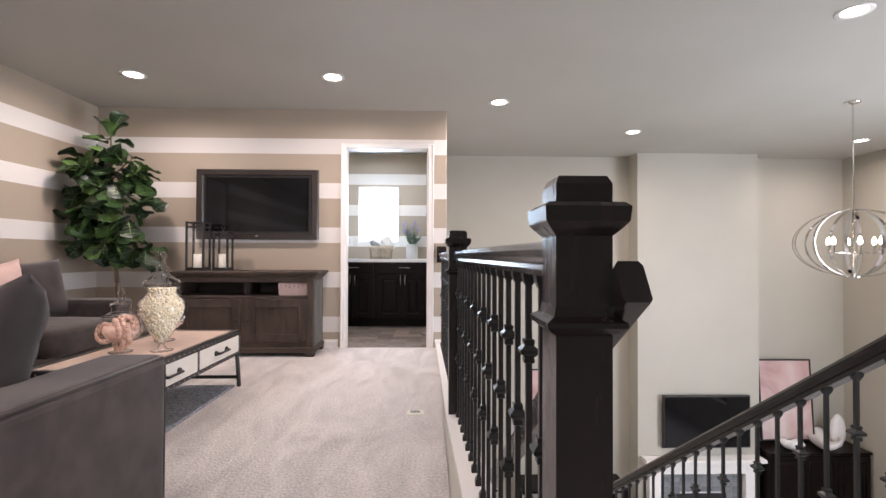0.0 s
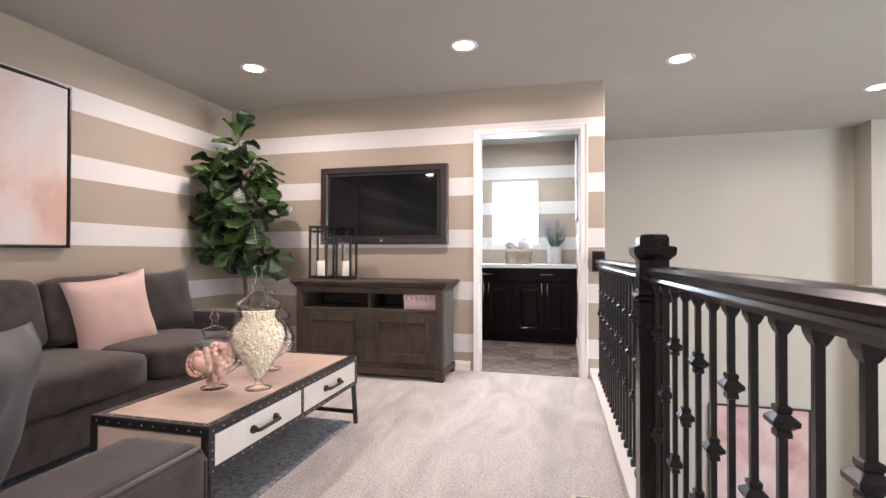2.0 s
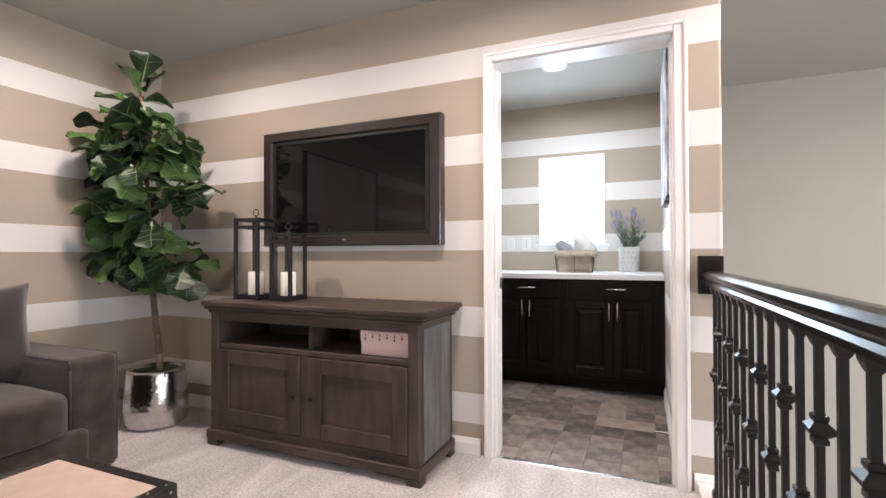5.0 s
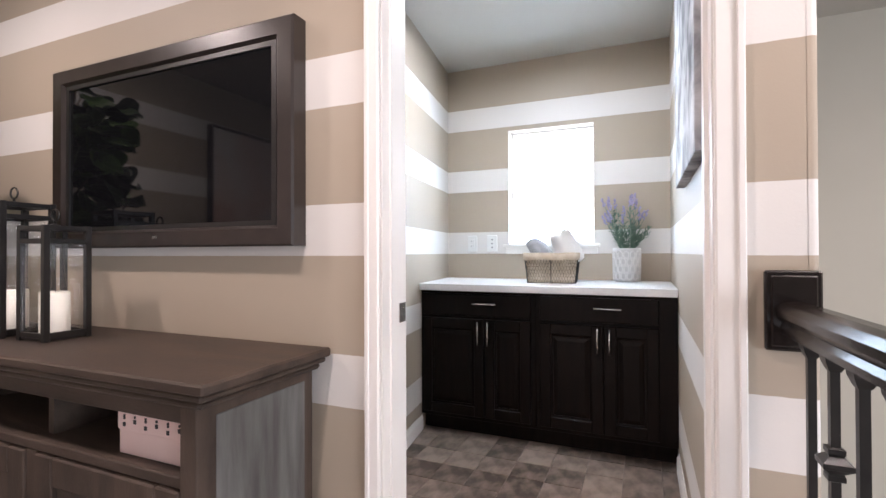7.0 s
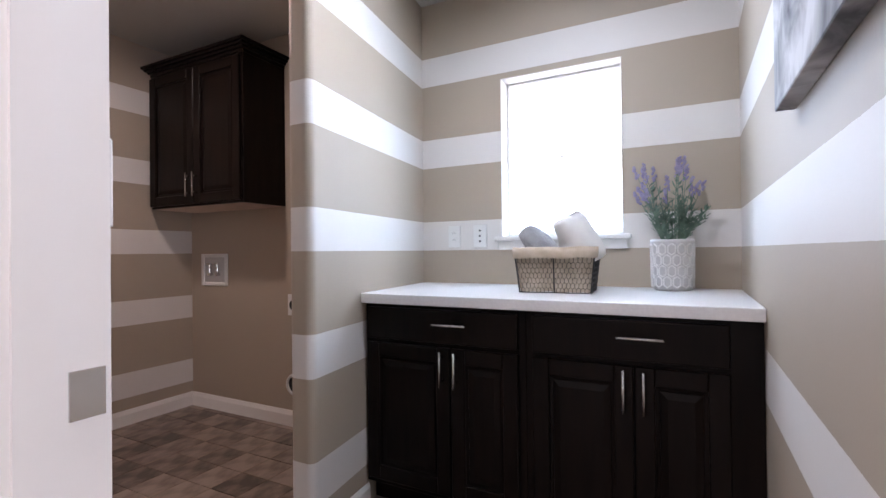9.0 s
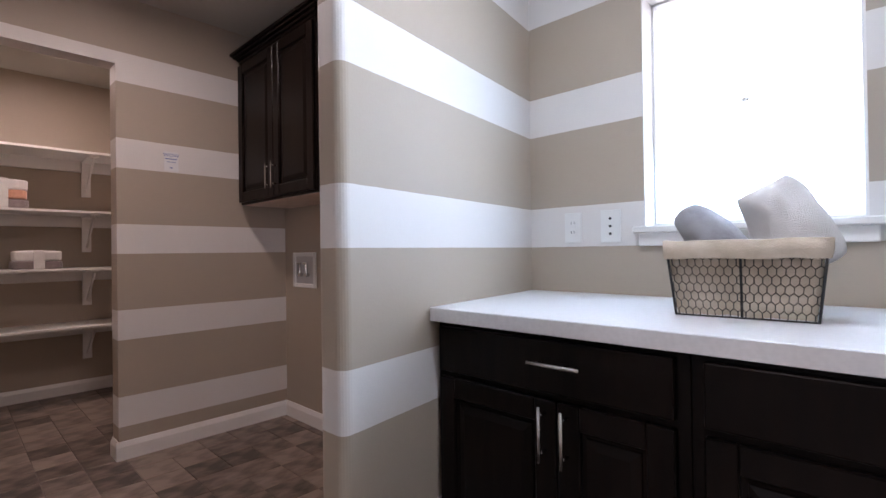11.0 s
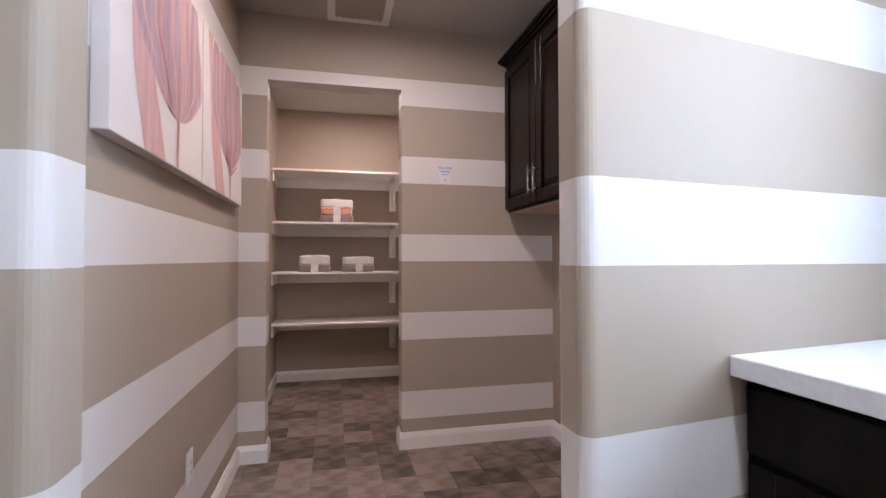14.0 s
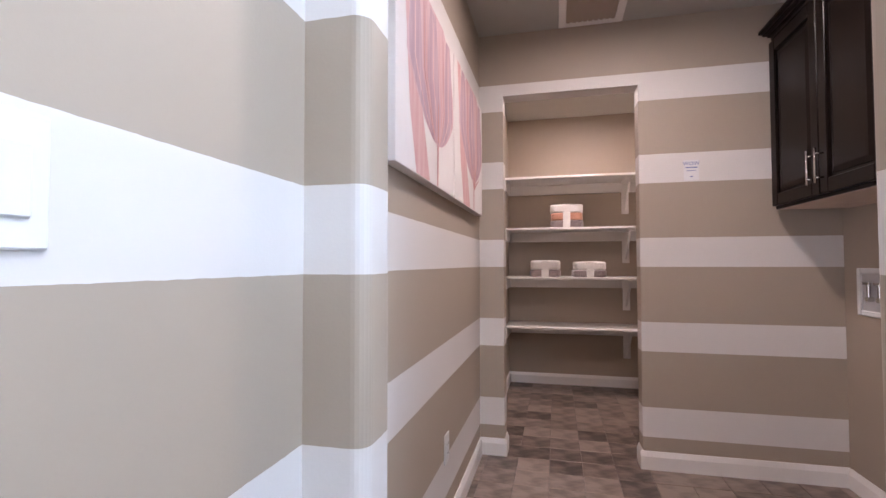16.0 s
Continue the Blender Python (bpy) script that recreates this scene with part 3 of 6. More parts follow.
structure("backdrop_outside", box(-3.2, WINW + 1.6, -1.0, 2.2, WINW + 1.65, 4.5), M_OUTSIDE, "blown-out daylight outside the window")
# roof shape with its own glow in place of daylight falling on it
structure("backdrop_house", bx(box(-1.2, WINW + 1.5, 0.6, 0.5, WINW + 1.55, 1.30), -1.3, WINW + 1.45, 1.30, 0.6, WINW + 1.55, 1.35), M_GLOWROOF, "pale neighbouring roof, made to glow for the daylight glare")


# ---------------------------------------------------------------- ceiling fixtures
def can_light(x, y, power=CAN_POWER, tone=WARM, spread=168):
    c = thing("recessed_light", "round white recessed ceiling light, switched on", "ceiling light", (x, y, CEIL), group="recessed ceiling lights")
    bm = lathe(bmesh.new(), [(0.068, -0.002), (0.095, -0.006), (0.098, -0.003), (0.098, 0.0), (0.068, 0.0)], 32)
    part("trim_ring", bm, M_TRIM, c, smooth=True)
    part("lens", lathe(bmesh.new(), [(0.0, -0.003), (0.069, -0.003), (0.069, -0.001)], 28), M_BULB, c, "glowing lens")
    lamp = new("lamp", bpy.data.lights.new("lamp", "AREA"))
    lamp.data.shape, lamp.data.size, lamp.data.energy, lamp.data.color = "DISK", 0.13, power, tone
    lamp.data.spread = radians(spread)
    lamp.parent = c
    lamp.matrix_local = pose(0, 0, -0.012)
    return c


for x, y in ((-2.38, 4.55), (-0.74, 4.55), (-2.38, 1.3), (-0.74, 1.3), (0.74, 5.14), (2.50, 6.18), (2.64, 3.37), (5.58, 6.48)):
    can_light(x, y)
can_light(-0.67, 6.62, 23.0, (0.80, 0.93, 1.0), 172)
can_light(-2.35, 6.36, 15.0, (1.0, 0.85, 0.73), 175)
can_light(-4.15, 6.25, 14.5, (1.0, 0.82, 0.69), 178)

vent = thing("ceiling_register", "white square ceiling air register with slats", "air vent", (-3.09, 6.225, CEIL))
bm = bmesh.new()
for a in ((-0.17, -0.17, 0.17, -0.13), (-0.17, 0.13, 0.17, 0.17), (-0.17, -0.13, -0.13, 0.13), (0.13, -0.13, 0.17, 0.13)):
    bx(bm, a[0], a[1], -0.012, a[2], a[3], 0, 0.003)
part("frame", bm, M_TRIM, vent)
part("backing", box(-0.13, -0.13, -0.003, 0.13, 0.13, 0), M_TAUPE, vent)
for k in range(9):
    bm = bmesh.new()
    bar(bm, (-0.13, -0.115 + k * 0.029, -0.007), (0.13, -0.115 + k * 0.029, -0.007), 0.018, 0.002)
    part("slat", bm, M_TAUPE, vent)


# ---------------------------------------------------------------- railing
RAIL_Z = 0.984
CURB = 0.055
FN, NN = (0.238, 3.33), (0.321, 1.372)
ROS = (0.195, TVW)


def newel(parent, x, y, z0, top, half=0.058):
    """A square box newel with a plinth moulding, a collar and a stepped cap."""
    h = top - z0
    bm = bmesh.new()
    square_lathe(bm, [(half, 0), (half, h - 0.099)], (x, y, z0))
    square_lathe(bm, [(half, 0.0), (half + 0.012, 0.012), (half + 0.020, 0.022), (half + 0.022, 0.045), (half + 0.014, 0.052), (half, 0.054), (half, 0.082), (half * 0.86, 0.095), (0.012, 0.099)], (x, y, top - 0.099))
    square_lathe(bm, [(half, 0.0), (half + 0.006, 0.004), (half + 0.018, 0.014), (half + 0.018, 0.022), (half + 0.004, 0.03), (half + 0.001, 0.045)], (x, y, z0 + h - 0.255))
    bmesh.ops.recalc_face_normals(bm, faces=bm.faces[:])
    return part("newel_post", bm, M_ESPRESSO, parent)


RAIL_SECTION = [(-0.022, -0.035), (0.022, -0.035), (0.024, -0.022), (0.019, -0.012), (0.030, 0.002), (0.032, 0.016), (0.024, 0.028), (0.010, 0.033), (-0.010, 0.033), (-0.024, 0.028), (-0.032, 0.016), (-0.030, 0.002), (-0.019, -0.012), (-0.024, -0.022)]
RAIL_SECTION = [(s * 1.05, u) for s, u in RAIL_SECTION]


def baluster_mesh(name, height, knuckles):
    """A square iron bar with a shoe, a top collar and bulged knuckles."""
    bm = bmesh.new()
    w = 0.0068
    square_lathe(bm, [(w, 0), (w, height)])
    square_lathe(bm, [(0.015, 0), (0.0155, 0.016), (0.010, 0.028), (w + 0.001, 0.032)])
    square_lathe(bm, [(w + 0.001, height - 0.030), (0.010, height - 0.026), (0.0145, height - 0.014), (0.0155, height - 0.006), (0.0155, height)])
    for z in knuckles:
        square_lathe(bm, [(w + 0.001, z - 0.028), (0.012, z - 0.026), (0.012, z - 0.018), (0.010, z - 0.014), (0.021, z - 0.004), (0.021, z + 0.004), (0.010, z + 0.014), (0.012, z + 0.018), (0.012, z + 0.026), (w + 0.001, z + 0.028)])
    bmesh.ops.recalc_face_normals(bm, faces=bm.faces[:])
    me = bpy.data.meshes.new(name)
    bm.to_mesh(me)
    bm.free()
    me.materials.append(M_IRON)
    return me


BAL_H = RAIL_Z - 0.066 - CURB
BAL = [baluster_mesh("baluster", BAL_H, (BAL_H * 0.58,)), baluster_mesh("baluster", BAL_H, (BAL_H * 0.37, BAL_H * 0.79))]


def place(name, me, parent, m):
    ob = new(name, me)
    ob.parent = parent
    ob.matrix_local = m
    return ob


guard = thing("landing_railing", "espresso wood railing with black iron balusters and square newels", "railing")
newel(guard, *FN, 0.0, 1.10, 0.051)
newel(guard, *NN, 0.0, 1.086, 0.0445)
for (xa, ya), (xb, yb), n, off in (((ROS[0], ROS[1] - 0.03), FN, 19, 0), (FN, NN, 17, 1)):
    bm = extrude_profile(bmesh.new(), RAIL_SECTION, (xa, ya, RAIL_Z - 0.033), (xb, yb, RAIL_Z - 0.033))
    part("handrail", bm, M_RAIL, guard, smooth=False)
    for k in range(n):
        f = (k + 0.8) / (n + 0.6)
        place("baluster", BAL[(k + off) % 2], guard, pose(xa + (xb - xa) * f, ya + (yb - ya) * f, CURB))
bm = box(ROS[0] - 0.05, TVW - 0.016, RAIL_Z - 0.105, ROS[0] + 0.05, TVW, RAIL_Z + 0.062, 0.004)
bx(bm, ROS[0] - 0.04, TVW - 0.024, RAIL_Z - 0.095, ROS[0] + 0.04, TVW - 0.016, RAIL_Z + 0.052, 0.003)
part("wall_rosette", bm, M_ESPRESSO, guard, "dark square wall plate")

bm = bmesh.new()
for (xa, ya), (xb, yb) in (((0.20, TVW), (0.236, 3.24)), ((0.236, 3.24), (0.30, 1.42))):
    c0, c1 = Vector((xa, ya, 0)), Vector((xb, yb, 0))
    extrude_profile(bm, [(-0.055, 0.0), (0.055, 0.0), (0.055, CURB - 0.012), (0.062, CURB - 0.012), (0.062, CURB), (-0.062, CURB), (-0.062, CURB - 0.012), (-0.055, CURB - 0.012)], c0, c1)
structure("trim_curb", bm, M_TRIM, "white painted curb under the railing")

# stairs and their outer railing
STX, SLOPE, TOPY = 1.62, 0.685, 1.60
stair = thing("staircase", "carpeted straight flight going down beside the loft", "stairs")
for k in range(16):
    z = -0.185 * (k + 1)
    y = TOPY + 0.27 * k
    part("step", box(0.275, y, z - 0.185, STX - 0.04, y + 0.29, z, 0.008), M_CARPET, stair)
bm = bmesh.new()
v = [(TOPY - 0.18, -0.0), (TOPY - 0.18, -0.32), (TOPY + 4.32, -3.05), (TOPY + 4.5, -2.85)]
a = [bm.verts.new((STX - 0.04, y, z)) for y, z in v]
b = [bm.verts.new((STX + 0.04, y, z)) for y, z in v]
for k in range(4):
    bm.faces.new((a[k], a[(k + 1) % 4], b[(k + 1) % 4], b[k]))
bm.faces.new(a)
bm.faces.new(list(reversed(b)))
bmesh.ops.recalc_face_normals(bm, faces=bm.faces[:])
part("stringer", bm, M_TRIM, stair, "white stringer")

outer = thing("stair_railing", "espresso handrail with black iron balusters on the open stair side", "railing")
z_at = lambda y: 1.015 - SLOPE * (y - 1.62)
bm = extrude_profile(bmesh.new(), RAIL_SECTION, (STX, 1.50, z_at(1.50)), (STX, 4.75, z_at(4.75)))
part("handrail", bm, M_RAIL, outer)
newel(outer, STX, 1.44, 0.0, 1.12)
newel(outer, STX, 4.80, z_at(4.8) - 1.15, z_at(4.8) + 0.16)
SB = [baluster_mesh("baluster", 0.88, (0.46,)), baluster_mesh("baluster", 0.88, (0.26, 0.66))]
for k in range(24):
    y = 1.62 + k * 0.13
    place("baluster", SB[k % 2], outer, pose(STX, y, z_at(y) - 0.03 - 0.88))
hand = thing("wall_handrail", "espresso stair handrail on metal brackets beside the loft", "handrail")
HX = 0.386
zl = lambda y: 0.918 - 0.66 * (y - 1.30)
part("rail", extrude_profile(bmesh.new(), [(-0.018, -0.036), (0.018, -0.036), (0.022, -0.03), (0.022, 0.028), (0.016, 0.036), (-0.016, 0.036), (-0.022, 0.028), (-0.022, -0.03)], (HX, 1.30, zl(1.30)), (HX, 5.6, zl(5.6))), M_RAIL, hand)
bm = rod(bmesh.new(), (HX - 0.02, 1.345, zl(1.345) + 0.004), (0.362, 1.36, zl(1.345) + 0.004), 0.008)
rod(bm, (0.372, 1.36, zl(1.345) + 0.004), (0.364, 1.36, zl(1.345) + 0.004), 0.02, 16)
part("bracket", bm, M_STEEL, hand, "nickel bracket")
for y in (2.6, 3.9, 5.2):
    bm = rod(bmesh.new(), (HX, y, zl(y) - 0.05), (HX - 0.01, y, zl(y) - 0.10), 0.006)
    rod(bm, (HX - 0.01, y, zl(y) - 0.10), (0.275, y, zl(y) - 0.11), 0.006)
    rod(bm, (0.275, y, zl(y) - 0.11), (0.285, y, zl(y) - 0.11), 0.022, 16)
    part("bracket", bm, M_STEEL, hand, "nickel bracket")

floor_outlet = thing("floor_outlet", "small brass-rimmed cream floor outlet plate in the carpet", "outlet", (-0.005, 3.44, 0.012))
part("plate", box(-0.05, -0.035, 0, 0.05, 0.035, 0.006, 0.003), M_WAX, floor_outlet)
part("cover", box(-0.03, -0.018, 0.006, 0.03, 0.018, 0.009, 0.002), M_STEEL, floor_outlet)


# ---------------------------------------------------------------- media wall
tv = thing("television", "dark bronze framed flat television switched off on the striped wall", "television", (-1.663, 5.385, 1.460))
W2, H2 = 0.606, 0.352
bm = bmesh.new()
mitred(bm, [(W2, H2, 0.06), (W2, H2, 0.006), (W2 - 0.006, H2 - 0.006, 0.0), (W2 - 0.060, H2 - 0.054, 0.0), (W2 - 0.072, H2 - 0.064, 0.012), (W2 - 0.072, H2 - 0.064, 0.03)])
part("frame", bm, M_TVFRAME, tv)
bm = bmesh.new()
mitred(bm, [(W2 - 0.0722, H2 - 0.0642, 0.03), (W2 - 0.0722, H2 - 0.0642, 0.011), (W2 - 0.092, H2 - 0.080, 0.011), (W2 - 0.092, H2 - 0.080, 0.03)])
part("inner_bezel", bm, M_IRON, tv)
part("screen", box(-W2 + 0.091, 0.018, -H2 + 0.079, W2 - 0.091, 0.03, H2 - 0.079), M_SCREEN, tv, "black glass screen")
part("back", box(-W2 + 0.05, 0.055, -H2 + 0.05, W2 - 0.05, 0.061, H2 - 0.05), M_IRON, tv)
part("badge", box(-0.012, -0.002, -H2 + 0.03, 0.012, 0.001, -H2 + 0.04), M_STEEL, tv)

con = thing("media_console", "weathered grey-brown wooden media console with two panelled doors", "media console", (-1.645, 5.212, 0.012))
CW, CD, CH = 0.640, 0.200, 0.79
bm = box(-0.690, -0.228, CH - 0.026, 0.690, 0.225, CH, 0.005)
part("top", bm, M_GREYWOOD, con, "planked top with worn edges")
bm = box(-0.676, -0.220, CH - 0.044, 0.676, 0.22, CH - 0.026, 0.006)
bx(bm, -0.660, -0.210, CH - 0.064, 0.660, 0.215, CH - 0.044, 0.008)
part("cornice", bm, M_GREYWOOD, con, "stepped moulding under the top")
for s in (-1, 1):
    part("side_panel", box(s * CW, -CD, 0.05, s * (CW - 0.055), CD, CH - 0.06, 0.003), M_GREYWOOD_V, con)
    # side boards paler than the front: wash plus daylight put into the colour
    part("side_board", box(s * (CW + 0.004), -CD + 0.05, 0.09, s * CW, CD - 0.04, CH - 0.09, 0.002), M_GREYWASH_LIT, con, "grey-washed side board, coloured paler as if daylit")
IN = CW - 0.055
part("shelf", box(-IN, -CD + 0.004, 0.535, IN, CD - 0.02, 0.562, 0.003), M_GREYWOOD, con)
part("back_panel", box(-IN, CD - 0.02, 0.08, IN, CD, CH - 0.064), M_GREYWOOD, con)
part("divider", box(-0.01, -CD + 0.05, 0.562, 0.014, CD - 0.02, CH - 0.105), M_GREYWOOD, con)
part("top_rail", box(-IN, -CD + 0.004, CH - 0.105, IN, -CD + 0.03, CH - 0.064, 0.002), M_GREYWOOD, con)
part("bottom_rail", box(-IN, -CD + 0.004, 0.075, IN, CD - 0.02, 0.125, 0.002), M_GREYWOOD, con)
part("centre_stile", box(-0.024, -CD + 0.004, 0.125, 0.024, -CD + 0.03, 0.535, 0.002), M_GREYWOOD_V, con)
bm = box(-CW - 0.018, -CD - 0.018, 0.035, CW + 0.018, CD, 0.085, 0.006)
for sx in (-1, 1):
    for y in (-CD - 0.012, CD - 0.06):
        bx(bm, sx * (CW + 0.014), y, 0, sx * (CW - 0.06), y + 0.06, 0.036, 0.003)
part("plinth", bm, M_GREYWOOD, con)
for s in (-1, 1):
    x0, x1 = (-CW + 0.058, -0.026) if s < 0 else (0.026, CW - 0.058)
    z0, z1, fw = 0.129, 0.531, 0.078
    bm = bmesh.new()
    bx(bm, x0, -CD - 0.004, z0, x0 + fw, -CD + 0.018, z1, 0.004)
    bx(bm, x1 - fw, -CD - 0.004, z0, x1, -CD + 0.018, z1, 0.004)
    bx(bm, x0 + fw, -CD - 0.004, z1 - fw, x1 - fw, -CD + 0.018, z1, 0.004)
    bx(bm, x0 + fw, -CD - 0.004, z0, x1 - fw, -CD + 0.018, z0 + fw, 0.004)
    door = part("door", bm, M_GREYWOOD_V, con)
    part("panel", box(x0 + fw, -CD + 0.010, z0 + fw, x1 - fw, -CD + 0.018, z1 - fw, 0.001), M_GREYWOOD_V, door)
    kx = -0.052 if s < 0 else 0.052
    bm = rod(bmesh.new(), (kx, -CD - 0.004, 0.33), (kx, -CD - 0.022, 0.33), 0.006)
    rod(bm, (kx, -CD - 0.022, 0.33), (kx, -CD - 0.032, 0.33), 0.014, 14, 0.010)
    part("knob", bm, M_IRON, door, "dark round knob")

gift = thing("paper_box", "blush pink lidded paper box with black print on the console shelf", "box", (-1.19, 5.135, 0.574))
part("body", box(-0.145, -0.08, 0, 0.145, 0.08, 0.085, 0.002), M_BOXPAPER, gift)
part("lid", box(-0.148, -0.083, 0.062, 0.148, 0.083, 0.118, 0.002), M_BOXPAPER, gift, "pale printed lid")
for k in range(7):
    x = -0.12 + k * 0.04
    bm = box(x - 0.004, -0.0855, 0.072 + 0.01 * (k % 2), x + 0.004, -0.083, 0.082 + 0.01 * (k % 2))
    bx(bm, x - 0.002, -0.0855, 0.09 + 0.006 * (k % 2), x + 0.003, -0.083, 0.102)
    part("print_mark", bm, M_INK, gift)


def lantern(x, y, w, h, turn):
    t = thing("candle_lantern", "black metal and glass lantern with an ivory pillar candle", "lantern", (x, y, 0.802), turn, "lanterns on the console")
    r, b = w / 2, 0.009
    bm = bmesh.new()
    for sx in (-1, 1):
        for sy in (-1, 1):
            bx(bm, sx * r, sy * r, 0.0, sx * (r - 2 * b), sy * (r - 2 * b), h, 0.001)
    for z in (0.012, h - 0.06, h - 0.018):
        for s in (-1, 1):
            bx(bm, -r + 2 * b, s * r, z, r - 2 * b, s * (r - 1.6 * b), z + 0.016, 0.001)
            bx(bm, s * r, -r + 2 * b, z, s * (r - 1.6 * b), r - 2 * b, z + 0.016, 0.001)
    part("frame", bm, M_IRON, t)
    part("base", box(-r + 0.004, -r + 0.004, 0.004, r - 0.004, r - 0.004, 0.016), M_IRON, t)
    bm = lathe(bmesh.new(), [(0.014, h - 0.004), (0.014, h + 0.004), (0.004, h + 0.008), (0.004, h + 0.02)], 12)
    for k in range(12):
        a0, a1 = 2 * math.pi * k / 12, 2 * math.pi * (k + 1) / 12
        rod(bm, (0.02 * math.cos(a0), 0, h + 0.036 + 0.02 * math.sin(a0)), (0.02 * math.cos(a1), 0, h + 0.036 + 0.02 * math.sin(a1)), 0.003, 6)
    bx(bm, -r + b, -0.006, h - 0.012, r - b, 0.006, h - 0.004)
    part("ring_handle", bm, M_IRON, t)
    for s in (-1, 1):
        g = part("glass_pane", box(-r + 2 * b, s * (r - b) - 0.001, 0.028, r - 2 * b, s * (r - b) + 0.001, h - 0.06), M_GLASS, t)
        g.visible_shadow = False
        g = part("glass_pane", box(s * (r - b) - 0.001, -r + 2 * b, 0.028, s * (r - b) + 0.001, r - 2 * b, h - 0.06), M_GLASS, t)
        g.visible_shadow = False
    cn = part("candle", lathe(bmesh.new(), [(0.040, 0.016), (0.042, 0.02), (0.042, 0.152), (0.039, 0.157), (0.018, 0.153), (0.0, 0.152)], 24), M_WAX, t, "ivory pillar candle", True)
    part("wick", rod(bmesh.new(), (0, 0, 0.152), (0.002, 0, 0.166), 0.0012, 6), M_INK, cn)


lantern(-2.155, 5.21, 0.17, 0.465, 4)
lantern(-1.92, 5.215, 0.145, 0.378, 2)


# ---------------------------------------------------------------- fig tree
def leaf_mesh(name, length, seed):
    """A fiddle-shaped leaf: narrow waist, broad rounded tip, pale ribs, wavy edge."""
    bm = bmesh.new()
    rnd = random.Random(seed)
    n = 10
    shares = (-1, -0.55, 0, 0.55, 1)
    curl, fold = rnd.uniform(0.18, 0.42), rnd.uniform(0.05, 0.14)

    def at(f, s):
        w = length * (0.13 + 0.30 * f - 0.07 * math.sin(f * math.pi * 2)) * (1 if f < 0.72 else math.sqrt(max(0.0, 1 - ((f - 0.72) / 0.28) ** 2)) * 0.97 + 0.03)
        w *= 0.35 if f < 0.01 else 1.12
        wave = 0.06 * length * math.sin(f * 11 + seed * 1.7 + s) * abs(s) ** 2
        return Vector((s * w, f * length, -curl * length * f * f + fold * length * abs(s) + wave))

    rows = [[bm.verts.new(at(i / n, s)) for s in shares] for i in range(n + 1)]
    for a, b in zip(rows, rows[1:]):
        for k in range(4):
            bm.faces.new((a[k], a[k + 1], b[k + 1], b[k])).smooth = True
    blade = len(bm.faces)
    up = Vector((0, 0, 0.0015))
    for i in range(n):
        bar(bm, at(i / n, 0) + up, at((i + 1) / n, 0) + up, 0.0055 * (1.3 - i / n), 0.003)
    for k in range(4):
        f = 0.16 + 0.17 * k
        for s in (-1, 1):
            bar(bm, at(f, 0) + up, at(f + 0.09, 0.55 * s) + up, 0.0026, 0.002)
            bar(bm, at(f + 0.09, 0.55 * s) + up, at(f + 0.13, 0.92 * s) + up, 0.0018, 0.002)
    bm.faces.ensure_lookup_table()
    for f in bm.faces[blade:]:
        f.material_index = 1
    me = bpy.data.meshes.new(name)
    bm.to_mesh(me)
    bm.free()
    me.materials.append(M_LEAF)
    me.materials.append(M_VEIN)
    return me


fig = thing("fig_tree", "artificial fiddle-leaf fig in a hammered silver pot", "potted tree", (-2.86, 5.11, 0.012))
bm = lathe(bmesh.new(), [(0.0, 0.0), (0.135, 0.0), (0.165, 0.02), (0.178, 0.08), (0.172, 0.20), (0.160, 0.33), (0.156, 0.35), (0.148, 0.35), (0.15, 0.30), (0.0, 0.30)], 40)
part("pot", bm, M_HAMMERED, fig, "hammered silver metal pot", True)
bm = lathe(bmesh.new(), [(0.0, 0.335), (0.06, 0.34), (0.12, 0.335), (0.148, 0.325), (0.148, 0.30)], 24)
for v in bm.verts:
    v.co.z += 0.02 * noise.noise(v.co * 30)
part("moss", bm, M_SOIL, fig, "dark moss")


def trunk_at(z):
    return Vector((0.02 * math.sin(z * 3.0) + 0.01, 0.015 * math.cos(z * 4.0) - 0.12 * max(0.0, z - 0.4) / 1.8, z))


bm = bmesh.new()
zs = [0.32 + 0.12 * k for k in range(16)]
for k, (a, b) in enumerate(zip(zs, zs[1:])):
    rod(bm, trunk_at(a), trunk_at(b), 0.021 - 0.0010 * k, 10, 0.021 - 0.0010 * (k + 1), True)
rr = random.Random(4)
# limbs: (height on the trunk, bearing, reach, rise, leaves)
BOUGHS = [(0.92, 15, 0.26, 0.06, 11), (0.95, 195, 0.27, 0.10, 13), (0.98, 285, 0.22, 0.08, 13), (1.02, 100, 0.14, 0.10, 7),
         (1.12, 325, 0.26, 0.12, 14), (1.16, 205, 0.30, 0.12, 14), (1.22, 270, 0.22, 0.12, 12), (1.30, 10, 0.28, 0.16, 13),
         (1.38, 185, 0.31, 0.16, 14), (1.45, 300, 0.20, 0.15, 12), (1.50, 0, 0.26, 0.22, 13), (1.55, 235, 0.24, 0.16, 11),
         (1.62, 80, 0.10, 0.12, 5), (1.66, 350, 0.20, 0.16, 8), (1.68, 195, 0.24, 0.16, 9), (1.80, 250, 0.10, 0.12, 5)]
LEAVES = [leaf_mesh("leaf", s, k) for k, s in enumerate((0.20, 0.235, 0.17, 0.215, 0.19, 0.225))]
spots = []
